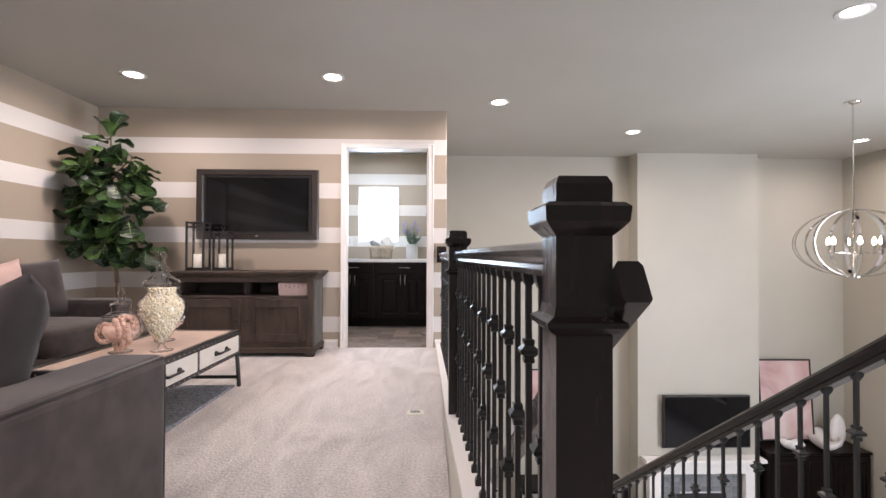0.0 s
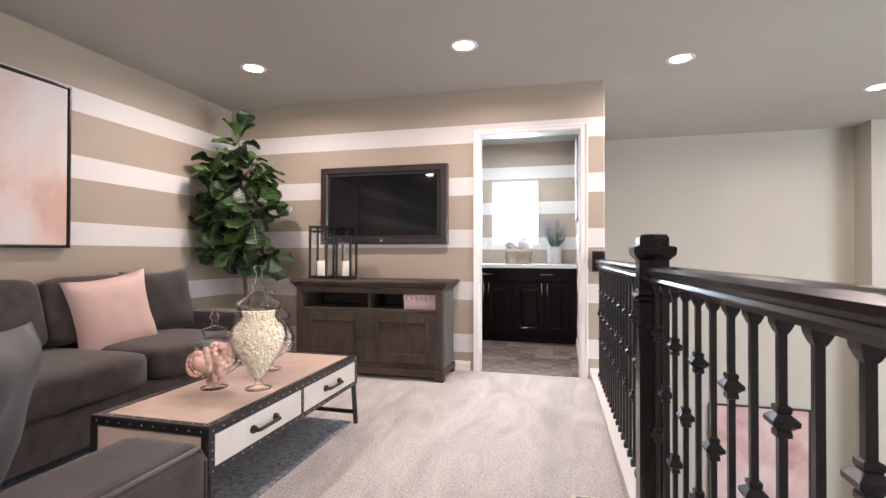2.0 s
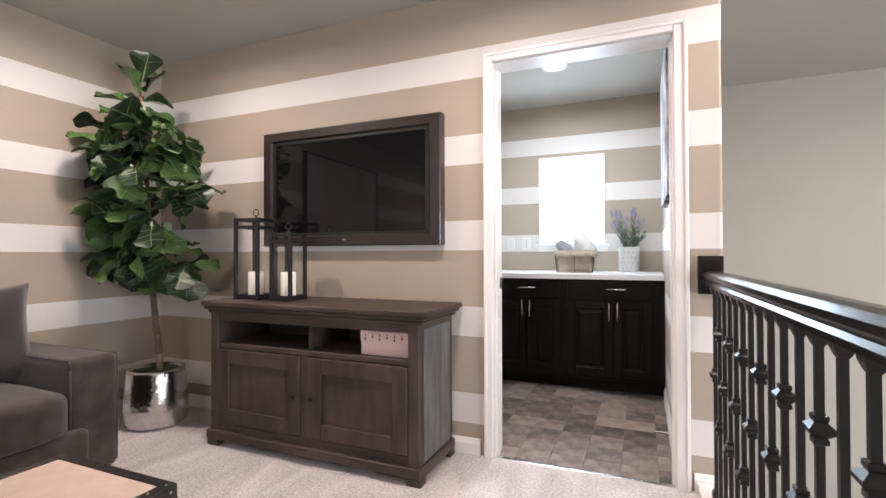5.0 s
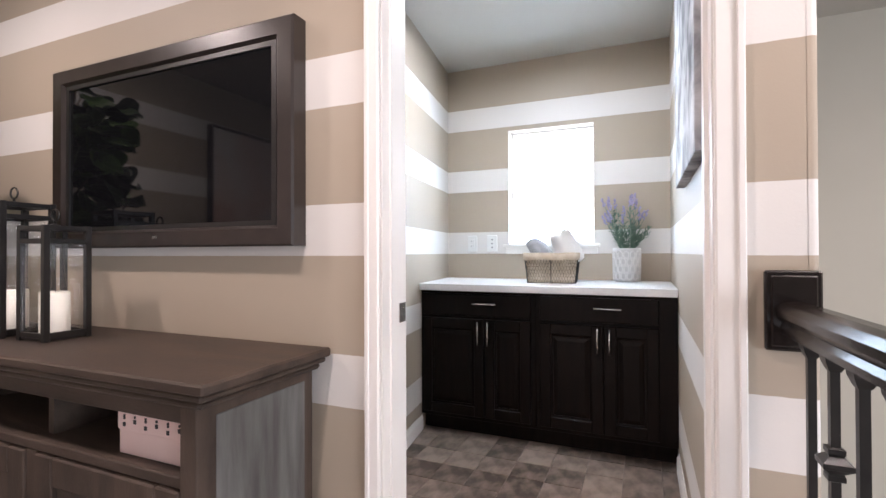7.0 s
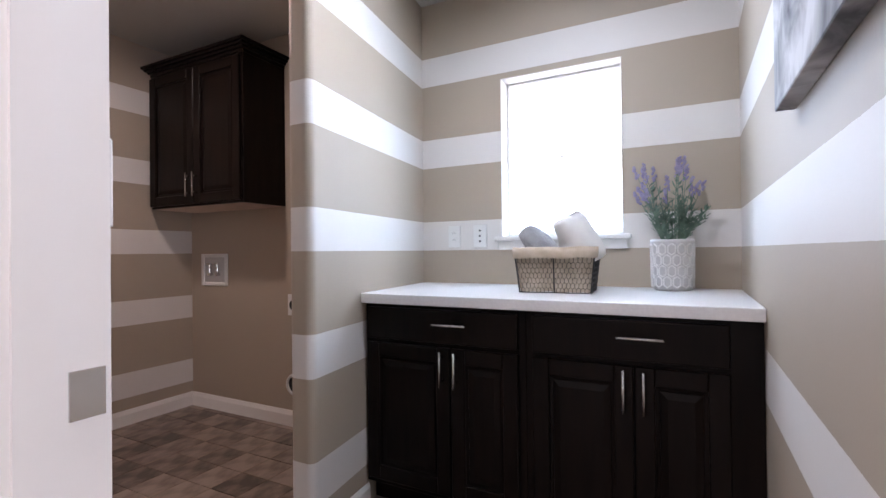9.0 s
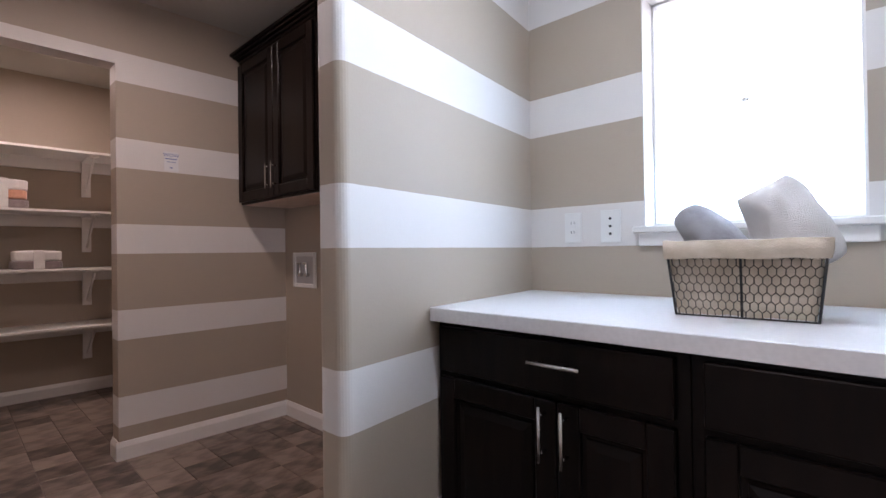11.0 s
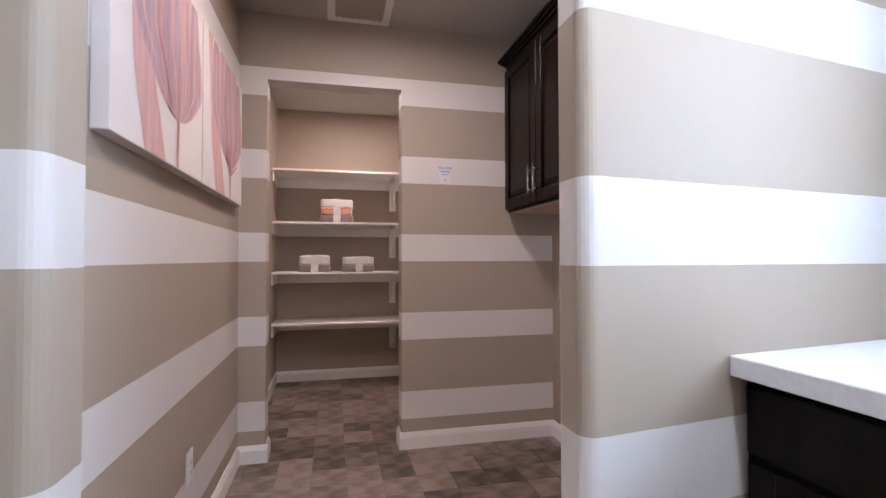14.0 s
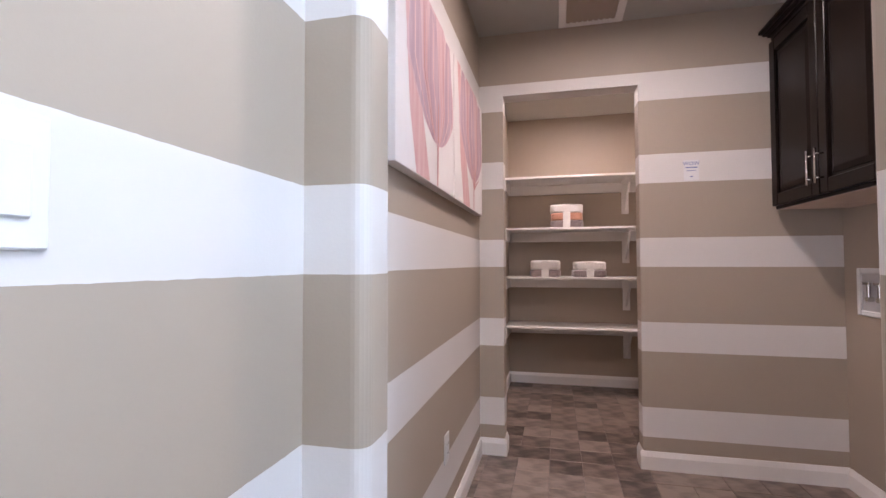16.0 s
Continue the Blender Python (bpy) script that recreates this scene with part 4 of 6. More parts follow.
for z, bearing, reach, rise, count in BOUGHS:
    a = radians(bearing)
    tip = trunk_at(z) + Vector((math.cos(a) * reach, math.sin(a) * reach * 0.75, rise))
    rod(bm, trunk_at(z), tip, 0.007, 7, 0.004)
    for k in range(count):
        f = 0.35 + 0.65 * (k + 0.5) / count
        spots.append((trunk_at(z).lerp(tip, f), a + radians(-110 + 220 * ((k * 0.618) % 1.0)), rr.uniform(-62, 22), rr.uniform(0.72, 1.05)))
for k in range(15):
    z = 1.80 + 0.021 * k
    spots.append((trunk_at(z), k * 2.4, rr.uniform(-25, 30) if k < 10 else rr.uniform(50, 80), rr.uniform(0.7, 0.9) if k < 10 else 0.8))
part("trunk", bm, M_BARK, fig, "slender brown trunk with limbs", True)
for k, (c, turn, tilt, sc) in enumerate(spots):
    out = Vector((math.cos(turn), math.sin(turn), 0)) * 0.03
    c = c + out
    c.x, c.y = max(c.x, -0.30), min(c.y, 0.17)
    if c.y + 0.2 * math.sin(turn) > 0.28:
        turn = -turn
    m = Matrix.Translation(c) @ Matrix.Rotation(turn - math.pi / 2, 4, "Z") @ Matrix.Rotation(radians(tilt), 4, "X") @ Matrix.Rotation(rr.uniform(-0.7, 0.7), 4, "Y")
    place("leaf", LEAVES[k % 6], fig, m @ Matrix.Diagonal((sc, sc, sc, 1)))

# wall picture over the sofa
pic = thing("framed_picture", "large pale blush abstract painting in a thin black frame", "picture", (WESTW, 3.125, 1.585))
bm = bmesh.new()
for a in ((-0.70, -0.53, -0.685, 0.53), (0.685, -0.53, 0.70, 0.53), (-0.685, -0.53, 0.685, -0.515), (-0.685, 0.515, 0.685, 0.53)):
    bx(bm, 0, a[0], a[1], 0.055, a[2], a[3], 0.002)
part("frame", bm, M_IRON, pic)
part("canvas", box(0.004, -0.68, -0.51, 0.046, 0.68, 0.51, 0.002), M_ABSTRACT, pic, "soft blush and white canvas")


# ---------------------------------------------------------------- sectional sofa
sofa = thing("sectional_sofa", "charcoal fabric sectional sofa with loose seat and back cushions", "sofa", (0, 0, 0.012))


def padded(x0, y0, z0, x1, y1, z1, bev=0.035):
    return box(x0, y0, z0, x1, y1, z1, bev, 4)


bm = padded(-3.20, 1.32, 0.06, -2.33, 4.42, 0.28, 0.02)
part("base", bm, M_SOFA, sofa)
part("base", padded(-2.33, 1.32, 0.06, -1.04, 2.24, 0.28, 0.02), M_SOFA, sofa)
part("arm", padded(-3.20, 4.36, 0.05, -2.38, 4.58, 0.585), M_SOFA, sofa)
part("arm", padded(-1.07, 1.32, 0.05, -0.855, 2.32, 0.592), M_SOFA, sofa)
for pts in (((-0.865, 1.36, 0.583), (-0.865, 2.29, 0.583), (-0.865, 2.312, 0.55), (-0.865, 2.312, 0.08)), ((-1.06, 1.36, 0.583), (-1.06, 2.29, 0.583), (-1.06, 2.312, 0.55), (-1.06, 2.312, 0.08)), ((-3.1, 4.37, 0.577), (-2.40, 4.37, 0.577), (-2.388, 4.37, 0.54), (-2.388, 4.37, 0.08)), ((-3.1, 4.57, 0.577), (-2.40, 4.57, 0.577), (-2.388, 4.57, 0.54), (-2.388, 4.57, 0.08))):
    bm = bmesh.new()
    for p, q in zip(pts, pts[1:]):
        rod(bm, p, q, 0.005, 8)
    part("piping", bm, M_SOFA, sofa, smooth=True)
part("back", padded(-3.21, 1.32, 0.05, -3.02, 4.40, 0.74), M_SOFA, sofa)
part("back", padded(-3.02, 1.30, 0.05, -1.04, 1.48, 0.74), M_SOFA, sofa)


def cushion(name, sx, sy, sz, at, rot=(0, 0, 0), seed=0, mat=M_SOFA, parent=sofa, bulge=0.3):
    ob = part(name, soft_box(sx, sy, sz, bulge, 8, seed), mat, parent, smooth=True)
    ob.matrix_local = pose(*at, *rot)
    return ob


for k, (ya, yb) in enumerate(((2.25, 3.62), (3.62, 4.36), )):
    cushion("seat_cushion", 0.80, yb - ya - 0.006, 0.19, (-2.70, (ya + yb) / 2, 0.365), seed=k)
cushion("seat_cushion", 0.80, 0.72, 0.19, (-2.70, 1.86, 0.365), seed=7)
cushion("seat_cushion", 1.22, 0.76, 0.19, (-1.69, 1.87, 0.365), seed=8)
for k, (ya, yb) in enumerate(((1.52, 2.5), (2.5, 3.45), (3.45, 4.36))):
    cushion("back_cushion", 0.40, yb - ya - 0.01, 0.20, (-2.99, (ya + yb) / 2, 0.66), (0, 76, 0), seed=3 + k)
cushion("back_cushion", 0.42, 0.90, 0.20, (-2.2, 1.55, 0.66), (0, 78, 90), seed=9)
cushion("back_cushion", 0.42, 0.55, 0.20, (-1.38, 1.55, 0.66), (0, 78, 90), seed=10)


def scatter(label, mat, size, thick, at, rot, seed):
    p = thing("scatter_cushion", label, "cushion", at)
    p.matrix_world = pose(*at, *rot)
    part("cover", pillow(size, thick, seed), mat, p, smooth=True)
    return p


scatter("blush pink square scatter cushion leaning on the sofa back", M_PINK, 0.50, 0.18, (-2.80, 3.77, 0.645), (90 - 9, -8, 80), 1)
scatter("dark grey square scatter cushion in the sofa corner", M_CUSHION, 0.48, 0.17, (-2.89, 4.22, 0.68), (90 - 18, -3, 72), 2)
scatter("dark grey square scatter cushion leaning on the near arm", M_CUSHION, 0.46, 0.17, (-1.20, 2.04, 0.665), (90 - 16, -6, -48), 3)
rug = tagged(link("area_rug", box(-2.45, 2.15, 0.010, -1.31, 4.02, 0.026, 0.004), M_RUG), "blue-grey shag rug under the coffee table", "rug")

# coffee table
tab = thing("coffee_table", "trunk-style coffee table with cream panels, iron straps and rivets", "coffee table", (-1.54, 3.42, 0.012))
TX, TY, TZ0, TZ1 = 0.26, 0.61, 0.235, 0.405
part("case", box(-TX + 0.004, -TY + 0.004, TZ0 + 0.004, TX - 0.012, TY - 0.004, TZ1 - 0.006), M_LINEN, tab, "cream linen-covered case")
part("tabletop", box(-TX + 0.03, -TY + 0.03, TZ1 - 0.006, TX - 0.03, TY - 0.03, TZ1 - 0.001), M_LINEN, tab, "warm cream top panel")
bm = bmesh.new()
e = 0.032
for a in ((-TX, -TY, TX, -TY + e), (-TX, TY - e, TX, TY), (-TX, -TY + e, -TX + e, TY - e), (TX - e, -TY + e, TX, TY - e)):
    bx(bm, a[0], a[1], TZ1 - 0.004, a[2], a[3], TZ1 + 0.002, 0.001)
for z0, z1 in ((TZ1 - e, TZ1 - 0.004), (TZ0, TZ0 + 0.022)):
    for s in (-1, 1):
        bx(bm, s * (TX + 0.002), -TY, z0, s * (TX - 0.002), TY, z1, 0.0005)
        bx(bm, -TX + 0.002, s * (TY + 0.002), z0, TX - 0.002, s * (TY - 0.002), z1, 0.0005)
for sx in (-1, 1):
    for sy in (-1, 1):
        bx(bm, sx * (TX + 0.002), sy * (TY + 0.001), TZ0 + 0.022, sx * (TX - 0.002), sy * (TY - 0.03), TZ1 - e, 0.0005)
        bx(bm, sx * TX - sx * 0.002, sy * (TY + 0.002), TZ0 + 0.022, sx * (TX - 0.03), sy * (TY - 0.002), TZ1 - e, 0.0005)
part("iron_strap", bm, M_IRON, tab, "black iron edge straps")
for k, (ya, yb) in enumerate(((-TY + 0.03, -0.01), (0.01, TY - 0.03))):
    dr = part("drawer", box(TX - 0.012, ya, TZ0 + 0.024, TX + 0.001, yb, TZ1 - e - 0.002, 0.001), M_CREAM, tab, "off-white drawer front")
    c = (ya + yb) / 2
    bm = bmesh.new()
    for s in (-1, 1):
        rod(bm, (TX, c + s * 0.075, 0.315), (TX + 0.012, c + s * 0.075, 0.315), 0.016, 14)
        rod(bm, (TX + 0.006, c + s * 0.075, 0.315), (TX + 0.03, c + s * 0.068, 0.312), 0.008)
    bar(bm, (TX + 0.028, c - 0.072, 0.312), (TX + 0.028, c + 0.072, 0.312), 0.018, 0.012, 0.004)
    part("handle", bm, M_IRON, dr, "black iron pull")
part("centre_strap", box(TX - 0.012, -0.01, TZ0 + 0.022, TX + 0.003, 0.01, TZ1 - e), M_IRON, tab)
for sy in (-1, 1):
    for sx in (-1, 1):
        bm = bmesh.new()
        bar(bm, (sx * (TX - 0.015), sy * (TY - 0.015), TZ0), (sx * (TX - 0.005), sy * (TY - 0.002), 0.0), 0.022, 0.022, 0.002)
        part("leg", bm, M_IRON, tab, "tapered iron leg")
    bm = bmesh.new()
    bar(bm, (-TX + 0.01, sy * (TY - 0.008), 0.07), (TX - 0.01, sy * (TY - 0.008), 0.07), 0.016, 0.022, 0.002)
    part("stretcher", bm, M_IRON, tab)
bm = bmesh.new()
for k in range(23):
    y = -TY + 0.02 + k * (2 * TY - 0.04) / 22
    for x, z in ((TX + 0.002, TZ1 - 0.016), (TX + 0.002, TZ0 + 0.011)):
        rod(bm, (x, y, z), (x + 0.0025, y, z), 0.004, 8, 0.002)
    rod(bm, (TX - 0.016, y, TZ1 + 0.002), (TX - 0.016, y, TZ1 + 0.0045), 0.004, 8, 0.002)
for k in range(10):
    x = -TX + 0.03 + k * (2 * TX - 0.06) / 9
    rod(bm, (x, -TY - 0.002, TZ1 - 0.016), (x, -TY - 0.0045, TZ1 - 0.016), 0.004, 8, 0.002)
    rod(bm, (x, -TY + 0.016, TZ1 + 0.002), (x, -TY + 0.016, TZ1 + 0.0045), 0.004, 8, 0.002)
for z in (0.29, 0.32, 0.35):
    for y in (-TY + 0.015, TY - 0.015, 0.0):
        rod(bm, (TX + 0.003, y, z), (TX + 0.0055, y, z), 0.0035, 8, 0.002)
tagged(part("rivet", bm, M_RIVET, tab, "rows of steel rivets"), kind="stuff")


def apothecary(label, at, outer, lid, fill, fill_mat, fill_kind, seed):
    """A footed glass jar with a lid, made as a thin shell, and its contents."""
    j = thing("apothecary_jar", label, "glass jar", at, group="jars on the coffee table")
    outer, lid, fill = ([(r * 1.09, z * 1.12) for r, z in prof] for prof in (outer, lid, fill))
    inner = [(max(r - 0.003, 0.0), z) for r, z in outer]
    bm = bmesh.new()
    lathe(bm, [(0.0, 0.0)] + outer, 36)
    g = part("bowl", bm, M_JAR, j, "clear footed glass bowl", True)
    g.visible_shadow = False
    sol = g.modifiers.new("wall", "SOLIDIFY")
    sol.thickness, sol.offset = 0.0025, -1
    bm = lathe(bmesh.new(), lid, 36)
    g = part("lid", bm, M_JAR, j, "glass lid with a finial", True)
    g.visible_shadow = False
    sol = g.modifiers.new("wall", "SOLIDIFY")
    sol.thickness, sol.offset = 0.0025, -1
    rnd = random.Random(seed)
    bm = bmesh.new()
    z0, z1 = fill[0][1], fill[-1][1]

    def radius(z):
        for (ra, za), (rb, zb) in zip(fill, fill[1:]):
            if za <= z <= zb:
                return ra + (rb - ra) * (z - za) / max(zb - za, 1e-6)
        return fill[-1][0]

    lathe(bm, [(0.0, z0)] + [(max(r - 0.012, 0.002), z) for r, z in fill] + [(0.0, z1)], 20)
    count = {"popcorn": 1150, "ring": 11, "foil": 110}[fill_kind]
    for k in range(count):
        z = z0 + (z1 - z0) * rnd.random()
        a = rnd.uniform(0, 2 * math.pi)
        r = radius(z) - (0.010 if fill_kind != "ring" else 0.024)
        if k % 7 == 0:
            z, r = z1 + 0.004, radius(z1) * math.sqrt(rnd.random()) * 0.9
        c = Vector((r * math.cos(a), r * math.sin(a), z))
        rot = Euler((rnd.uniform(0, 6), rnd.uniform(0, 6), rnd.uniform(0, 6))).to_matrix().to_4x4()
        m = Matrix.Translation(c) @ rot
        if fill_kind == "popcorn":
            bmesh.ops.create_icosphere(bm, subdivisions=1, radius=rnd.uniform(0.0055, 0.0105), matrix=m @ Matrix.Diagonal((1, rnd.uniform(0.6, 1), rnd.uniform(0.6, 1), 1)))
        elif fill_kind == "foil":
            bmesh.ops.create_cube(bm, size=rnd.uniform(0.012, 0.02), matrix=m)
        else:
            m = Matrix.Translation(c) @ Matrix.Rotation(a, 4, "Z") @ Matrix.Rotation(radians(90 + rnd.uniform(-35, 35)), 4, "Y") @ Matrix.Rotation(rnd.uniform(0, 3), 4, "X")
            ring = 12
            for q in range(ring):
                a0, a1 = 2 * math.pi * q / ring, 2 * math.pi * (q + 1) / ring
                rod(bm, m @ Vector((0.048 * math.cos(a0), 0.036 * math.sin(a0), 0)), m @ Vector((0.048 * math.cos(a1), 0.036 * math.sin(a1), 0)), 0.0125, 8)
    tagged(part("filling", bm, fill_mat, j, {"popcorn": "pale yellow popcorn", "ring": "peach ring sweets", "foil": "silver wrapped sweets"}[fill_kind], True), kind="stuff")
    return j


FOOT = [(0.052, 0.002), (0.054, 0.006), (0.022, 0.013), (0.011, 0.03), (0.014, 0.042)]
apothecary("tall footed glass jar full of popcorn", (-1.405, 3.262, 0.419),
           FOOT + [(0.028, 0.052), (0.048, 0.085), (0.078, 0.132), (0.103, 0.180), (0.112, 0.212), (0.104, 0.246), (0.080, 0.270), (0.068, 0.284), (0.070, 0.298), (0.084, 0.318)],
           [(0.082, 0.320), (0.086, 0.338), (0.084, 0.346), (0.056, 0.366), (0.036, 0.380), (0.026, 0.396), (0.030, 0.404), (0.030, 0.416), (0.016, 0.424), (0.014, 0.460), (0.020, 0.468), (0.022, 0.480), (0.014, 0.493), (0.0, 0.497)],
           [(0.012, 0.046), (0.025, 0.055), (0.044, 0.087), (0.073, 0.134), (0.097, 0.181), (0.106, 0.212), (0.098, 0.244), (0.075, 0.268), (0.063, 0.284), (0.066, 0.306)], M_POPCORN, "popcorn", 1)
apothecary("low footed glass jar of peach ring sweets", (-1.605, 3.225, 0.419),
           FOOT + [(0.045, 0.052), (0.080, 0.070), (0.098, 0.100), (0.094, 0.132), (0.076, 0.160), (0.083, 0.178)],
           [(0.081, 0.180), (0.058, 0.194), (0.044, 0.200), (0.042, 0.222), (0.050, 0.230), (0.046, 0.240), (0.018, 0.246), (0.012, 0.270), (0.020, 0.280), (0.019, 0.290), (0.008, 0.312), (0.0, 0.322)],
           [(0.016, 0.052), (0.042, 0.058), (0.075, 0.076), (0.090, 0.102), (0.084, 0.134)], M_CANDY, "ring", 2)
apothecary("footed glass jar of silver wrapped sweets", (-1.565, 3.58, 0.419),
           FOOT + [(0.05, 0.06), (0.095, 0.095), (0.114, 0.14), (0.10, 0.185), (0.078, 0.21), (0.076, 0.235)],
           [(0.086, 0.237), (0.094, 0.25), (0.07, 0.28), (0.036, 0.30), (0.040, 0.315), (0.014, 0.322), (0.010, 0.335), (0.022, 0.352), (0.022, 0.366), (0.0, 0.38)],
           [(0.016, 0.055), (0.05, 0.064), (0.09, 0.098), (0.108, 0.14), (0.10, 0.17)], M_FOIL, "foil", 3)


# ---------------------------------------------------------------- laundry cabinets
def raised_door(x0, x1, z0, z1, y, parent, handle=None, out=-1):
    """A raised-panel door facing -y at depth y, with a bar pull at handle = (x, za, zb)."""
    fw = 0.058
    bm = bmesh.new()
    bx(bm, x0, y, z0, x0 + fw, y + 0.02, z1, 0.003)
    bx(bm, x1 - fw, y, z0, x1, y + 0.02, z1, 0.003)
    bx(bm, x0 + fw, y, z1 - fw, x1 - fw, y + 0.02, z1, 0.003)
    bx(bm, x0 + fw, y, z0, x1 - fw, y + 0.02, z0 + fw, 0.003)
    d = part("door", bm, M_CABINET, parent)
    bm = bmesh.new()
    rings = []
    for inset, depth in ((0.0, 0.012), (0.012, 0.014), (0.014, 0.010), (0.036, 0.004), (0.04, 0.004)):
        xa, xb, za, zb = x0 + fw + inset, x1 - fw - inset, z0 + fw + inset, z1 - fw - inset
        rings.append([bm.verts.new(p) for p in ((xa, y + depth, za), (xb, y + depth, za), (xb, y + depth, zb), (xa, y + depth, zb))])
    for a, b in zip(rings, rings[1:]):
        for k in range(4):
            bm.faces.new((a[k], a[(k + 1) % 4], b[(k + 1) % 4], b[k]))
    bm.faces.new(rings[-1])
    bmesh.ops.recalc_face_normals(bm, faces=bm.faces[:])
    part("panel", bm, M_CABINET, d)
    if handle:
        pull(handle[0], handle[1], handle[0], handle[2], y, d)
    return d


def pull(xa, za, xb, zb, y, parent):
    bm = rod(bmesh.new(), (xa, y - 0.030, za), (xb, y - 0.030, zb), 0.005, 12)
    for f in (0.16, 0.84):
        x, z = xa + (xb - xa) * f, za + (zb - za) * f
        rod(bm, (x, y, z), (x, y - 0.030, z), 0.004, 8)
    part("handle", bm, M_STEEL, parent, "brushed nickel bar pull", True)


CF = 6.873
for cx0, cx1, dx, mid in ((-1.385, -0.662, -0.946, -0.944), (-0.628, 0.045, -0.274, -0.284)):
    cab = thing("base_cabinet", "dark espresso base cabinet with a drawer over two raised-panel doors", "cabinet", group="laundry base cabinets")
    lo, hi = (-1.38, -0.645) if cx0 < -1 else (-0.645, 0.068)
    bm = box(lo, CF + 0.021, 0.10, hi, 7.52, 0.86, 0.002)
    part("body", bm, M_CABINET, cab)
    part("toe_kick", box(lo, CF + 0.09, 0.0, hi, CF + 0.11, 0.10), M_CABINET, cab)
    inner0, inner1 = (-1.335, -0.672) if cx0 < -1 else (-0.618, -0.018)
    dr = part("drawer", box(inner0, CF, 0.712, inner1, CF + 0.02, 0.842, 0.004, 2), M_CABINET, cab)
    pull(dx - 0.060, 0.788, dx + 0.080, 0.788, CF, dr)
    raised_door(inner0, mid - 0.003, 0.125, 0.695, CF, cab, (mid - 0.030, 0.55, 0.685))
    raised_door(mid + 0.003, inner1, 0.125, 0.695, CF, cab, (mid + 0.030, 0.55, 0.685))
top = thing("countertop", "white laminate countertop over the laundry cabinets", "countertop")
bm = box(-1.392, 6.844, 0.86, 0.068, WINW - 0.001, 0.90, 0.003, 2)
for v in bm.verts:
    if v.co.x < -1.0:
        v.co.x = -1.298 - 0.135 * (v.co.y - 6.505) + 0.002
part("slab", bm, M_COUNTER, top)
part("edge_band", box(-1.338, 6.842, 0.862, 0.066, 6.844, 0.898), M_COUNTER, top, "laminate front edge")

upper = thing("wall_cabinet", "dark espresso wall cabinet with crown moulding and two doors", "cabinet", (0, 0, 0))
UX0, UX1, UY, UZ0, UZ1 = -3.225, -2.36, 7.085, 1.365, 2.225
part("body", box(UX0, UY + 0.021, UZ0, UX1, 7.42, UZ1, 0.002), M_CABINET, upper)
part("underside", box(UX0 + 0.02, UY + 0.03, UZ0 - 0.003, UX1 - 0.02, 7.415, UZ0), M_LINEN, upper, "unstained pale underside")
um = -2.775
raised_door(UX0 + 0.012, um - 0.003, UZ0 + 0.014, UZ1 - 0.02, UY, upper, (um - 0.032, UZ0 + 0.055, UZ0 + 0.20))
raised_door(um + 0.003, UX1 - 0.012, UZ0 + 0.014, UZ1 - 0.02, UY, upper, (um + 0.032, UZ0 + 0.055, UZ0 + 0.20))
bm = bmesh.new()
for k, (o, z0, z1) in enumerate(((0.004, 0.0, 0.02), (0.016, 0.02, 0.035), (0.032, 0.035, 0.05), (0.045, 0.05, 0.068))):
    bx(bm, UX0 - o, UY + 0.021 - o, UZ1 + z0, UX1 + o, 7.42, UZ1 + z1, 0.003)
part("crown", bm, M_CABINET, upper, "stepped crown moulding")

# washer box
wb = thing("washer_outlet_box", "white recessed washer supply box with valves", "washer box", (-3.03, 7.42, 0.962))
bm = bmesh.new()
for a in ((-0.135, -0.11, -0.105, 0.11), (0.105, -0.11, 0.135, 0.11), (-0.105, -0.11, 0.105, -0.085), (-0.105, 0.085, 0.105, 0.11)):
    bx(bm, a[0], -0.012, a[1], a[2], 0, a[3], 0.004)
part("frame", bm, M_PLASTIC, wb)
part("back", box(-0.105, -0.003, -0.085, 0.105, -0.001, 0.085), M_CERAMIC, wb)
for x in (-0.03, 0.045):
    bm = rod(bmesh.new(), (x, -0.004, -0.03), (x, -0.03, -0.03), 0.012, 10)
    rod(bm, (x, -0.02, -0.03), (x, -0.02, 0.045), 0.008, 10)
    bx(bm, x - 0.022, -0.034, 0.035, x + 0.022, -0.026, 0.047, 0.002)
    part("valve", bm, M_STEEL, wb)


dv = thing("dryer_vent", "white round dryer vent collar low on the taupe wall", "dryer vent", (-2.29, 7.42, 0.26))
bm = bmesh.new()
for k in range(20):
    a0, a1 = 2 * math.pi * k / 20, 2 * math.pi * (k + 1) / 20
    rod(bm, (0.058 * math.cos(a0), -0.012, 0.058 * math.sin(a0)), (0.058 * math.cos(a1), -0.012, 0.058 * math.sin(a1)), 0.009, 6)
part("collar", bm, M_PLASTIC, dv, smooth=True)
part("opening", rod(bmesh.new(), (0, -0.001, 0), (0, -0.006, 0), 0.054, 20), M_HOLE, dv, "dark duct opening")
do = thing("dryer_outlet", "white plate with a round black dryer socket", "outlet", (-2.29, 7.42, 0.75))
part("plate", box(-0.055, -0.006, -0.065, 0.055, 0, 0.065, 0.002), M_PLASTIC, do)
part("socket", rod(bmesh.new(), (0, -0.005, 0), (0, -0.016, 0), 0.032, 20), M_HOLE, do, "black round socket")


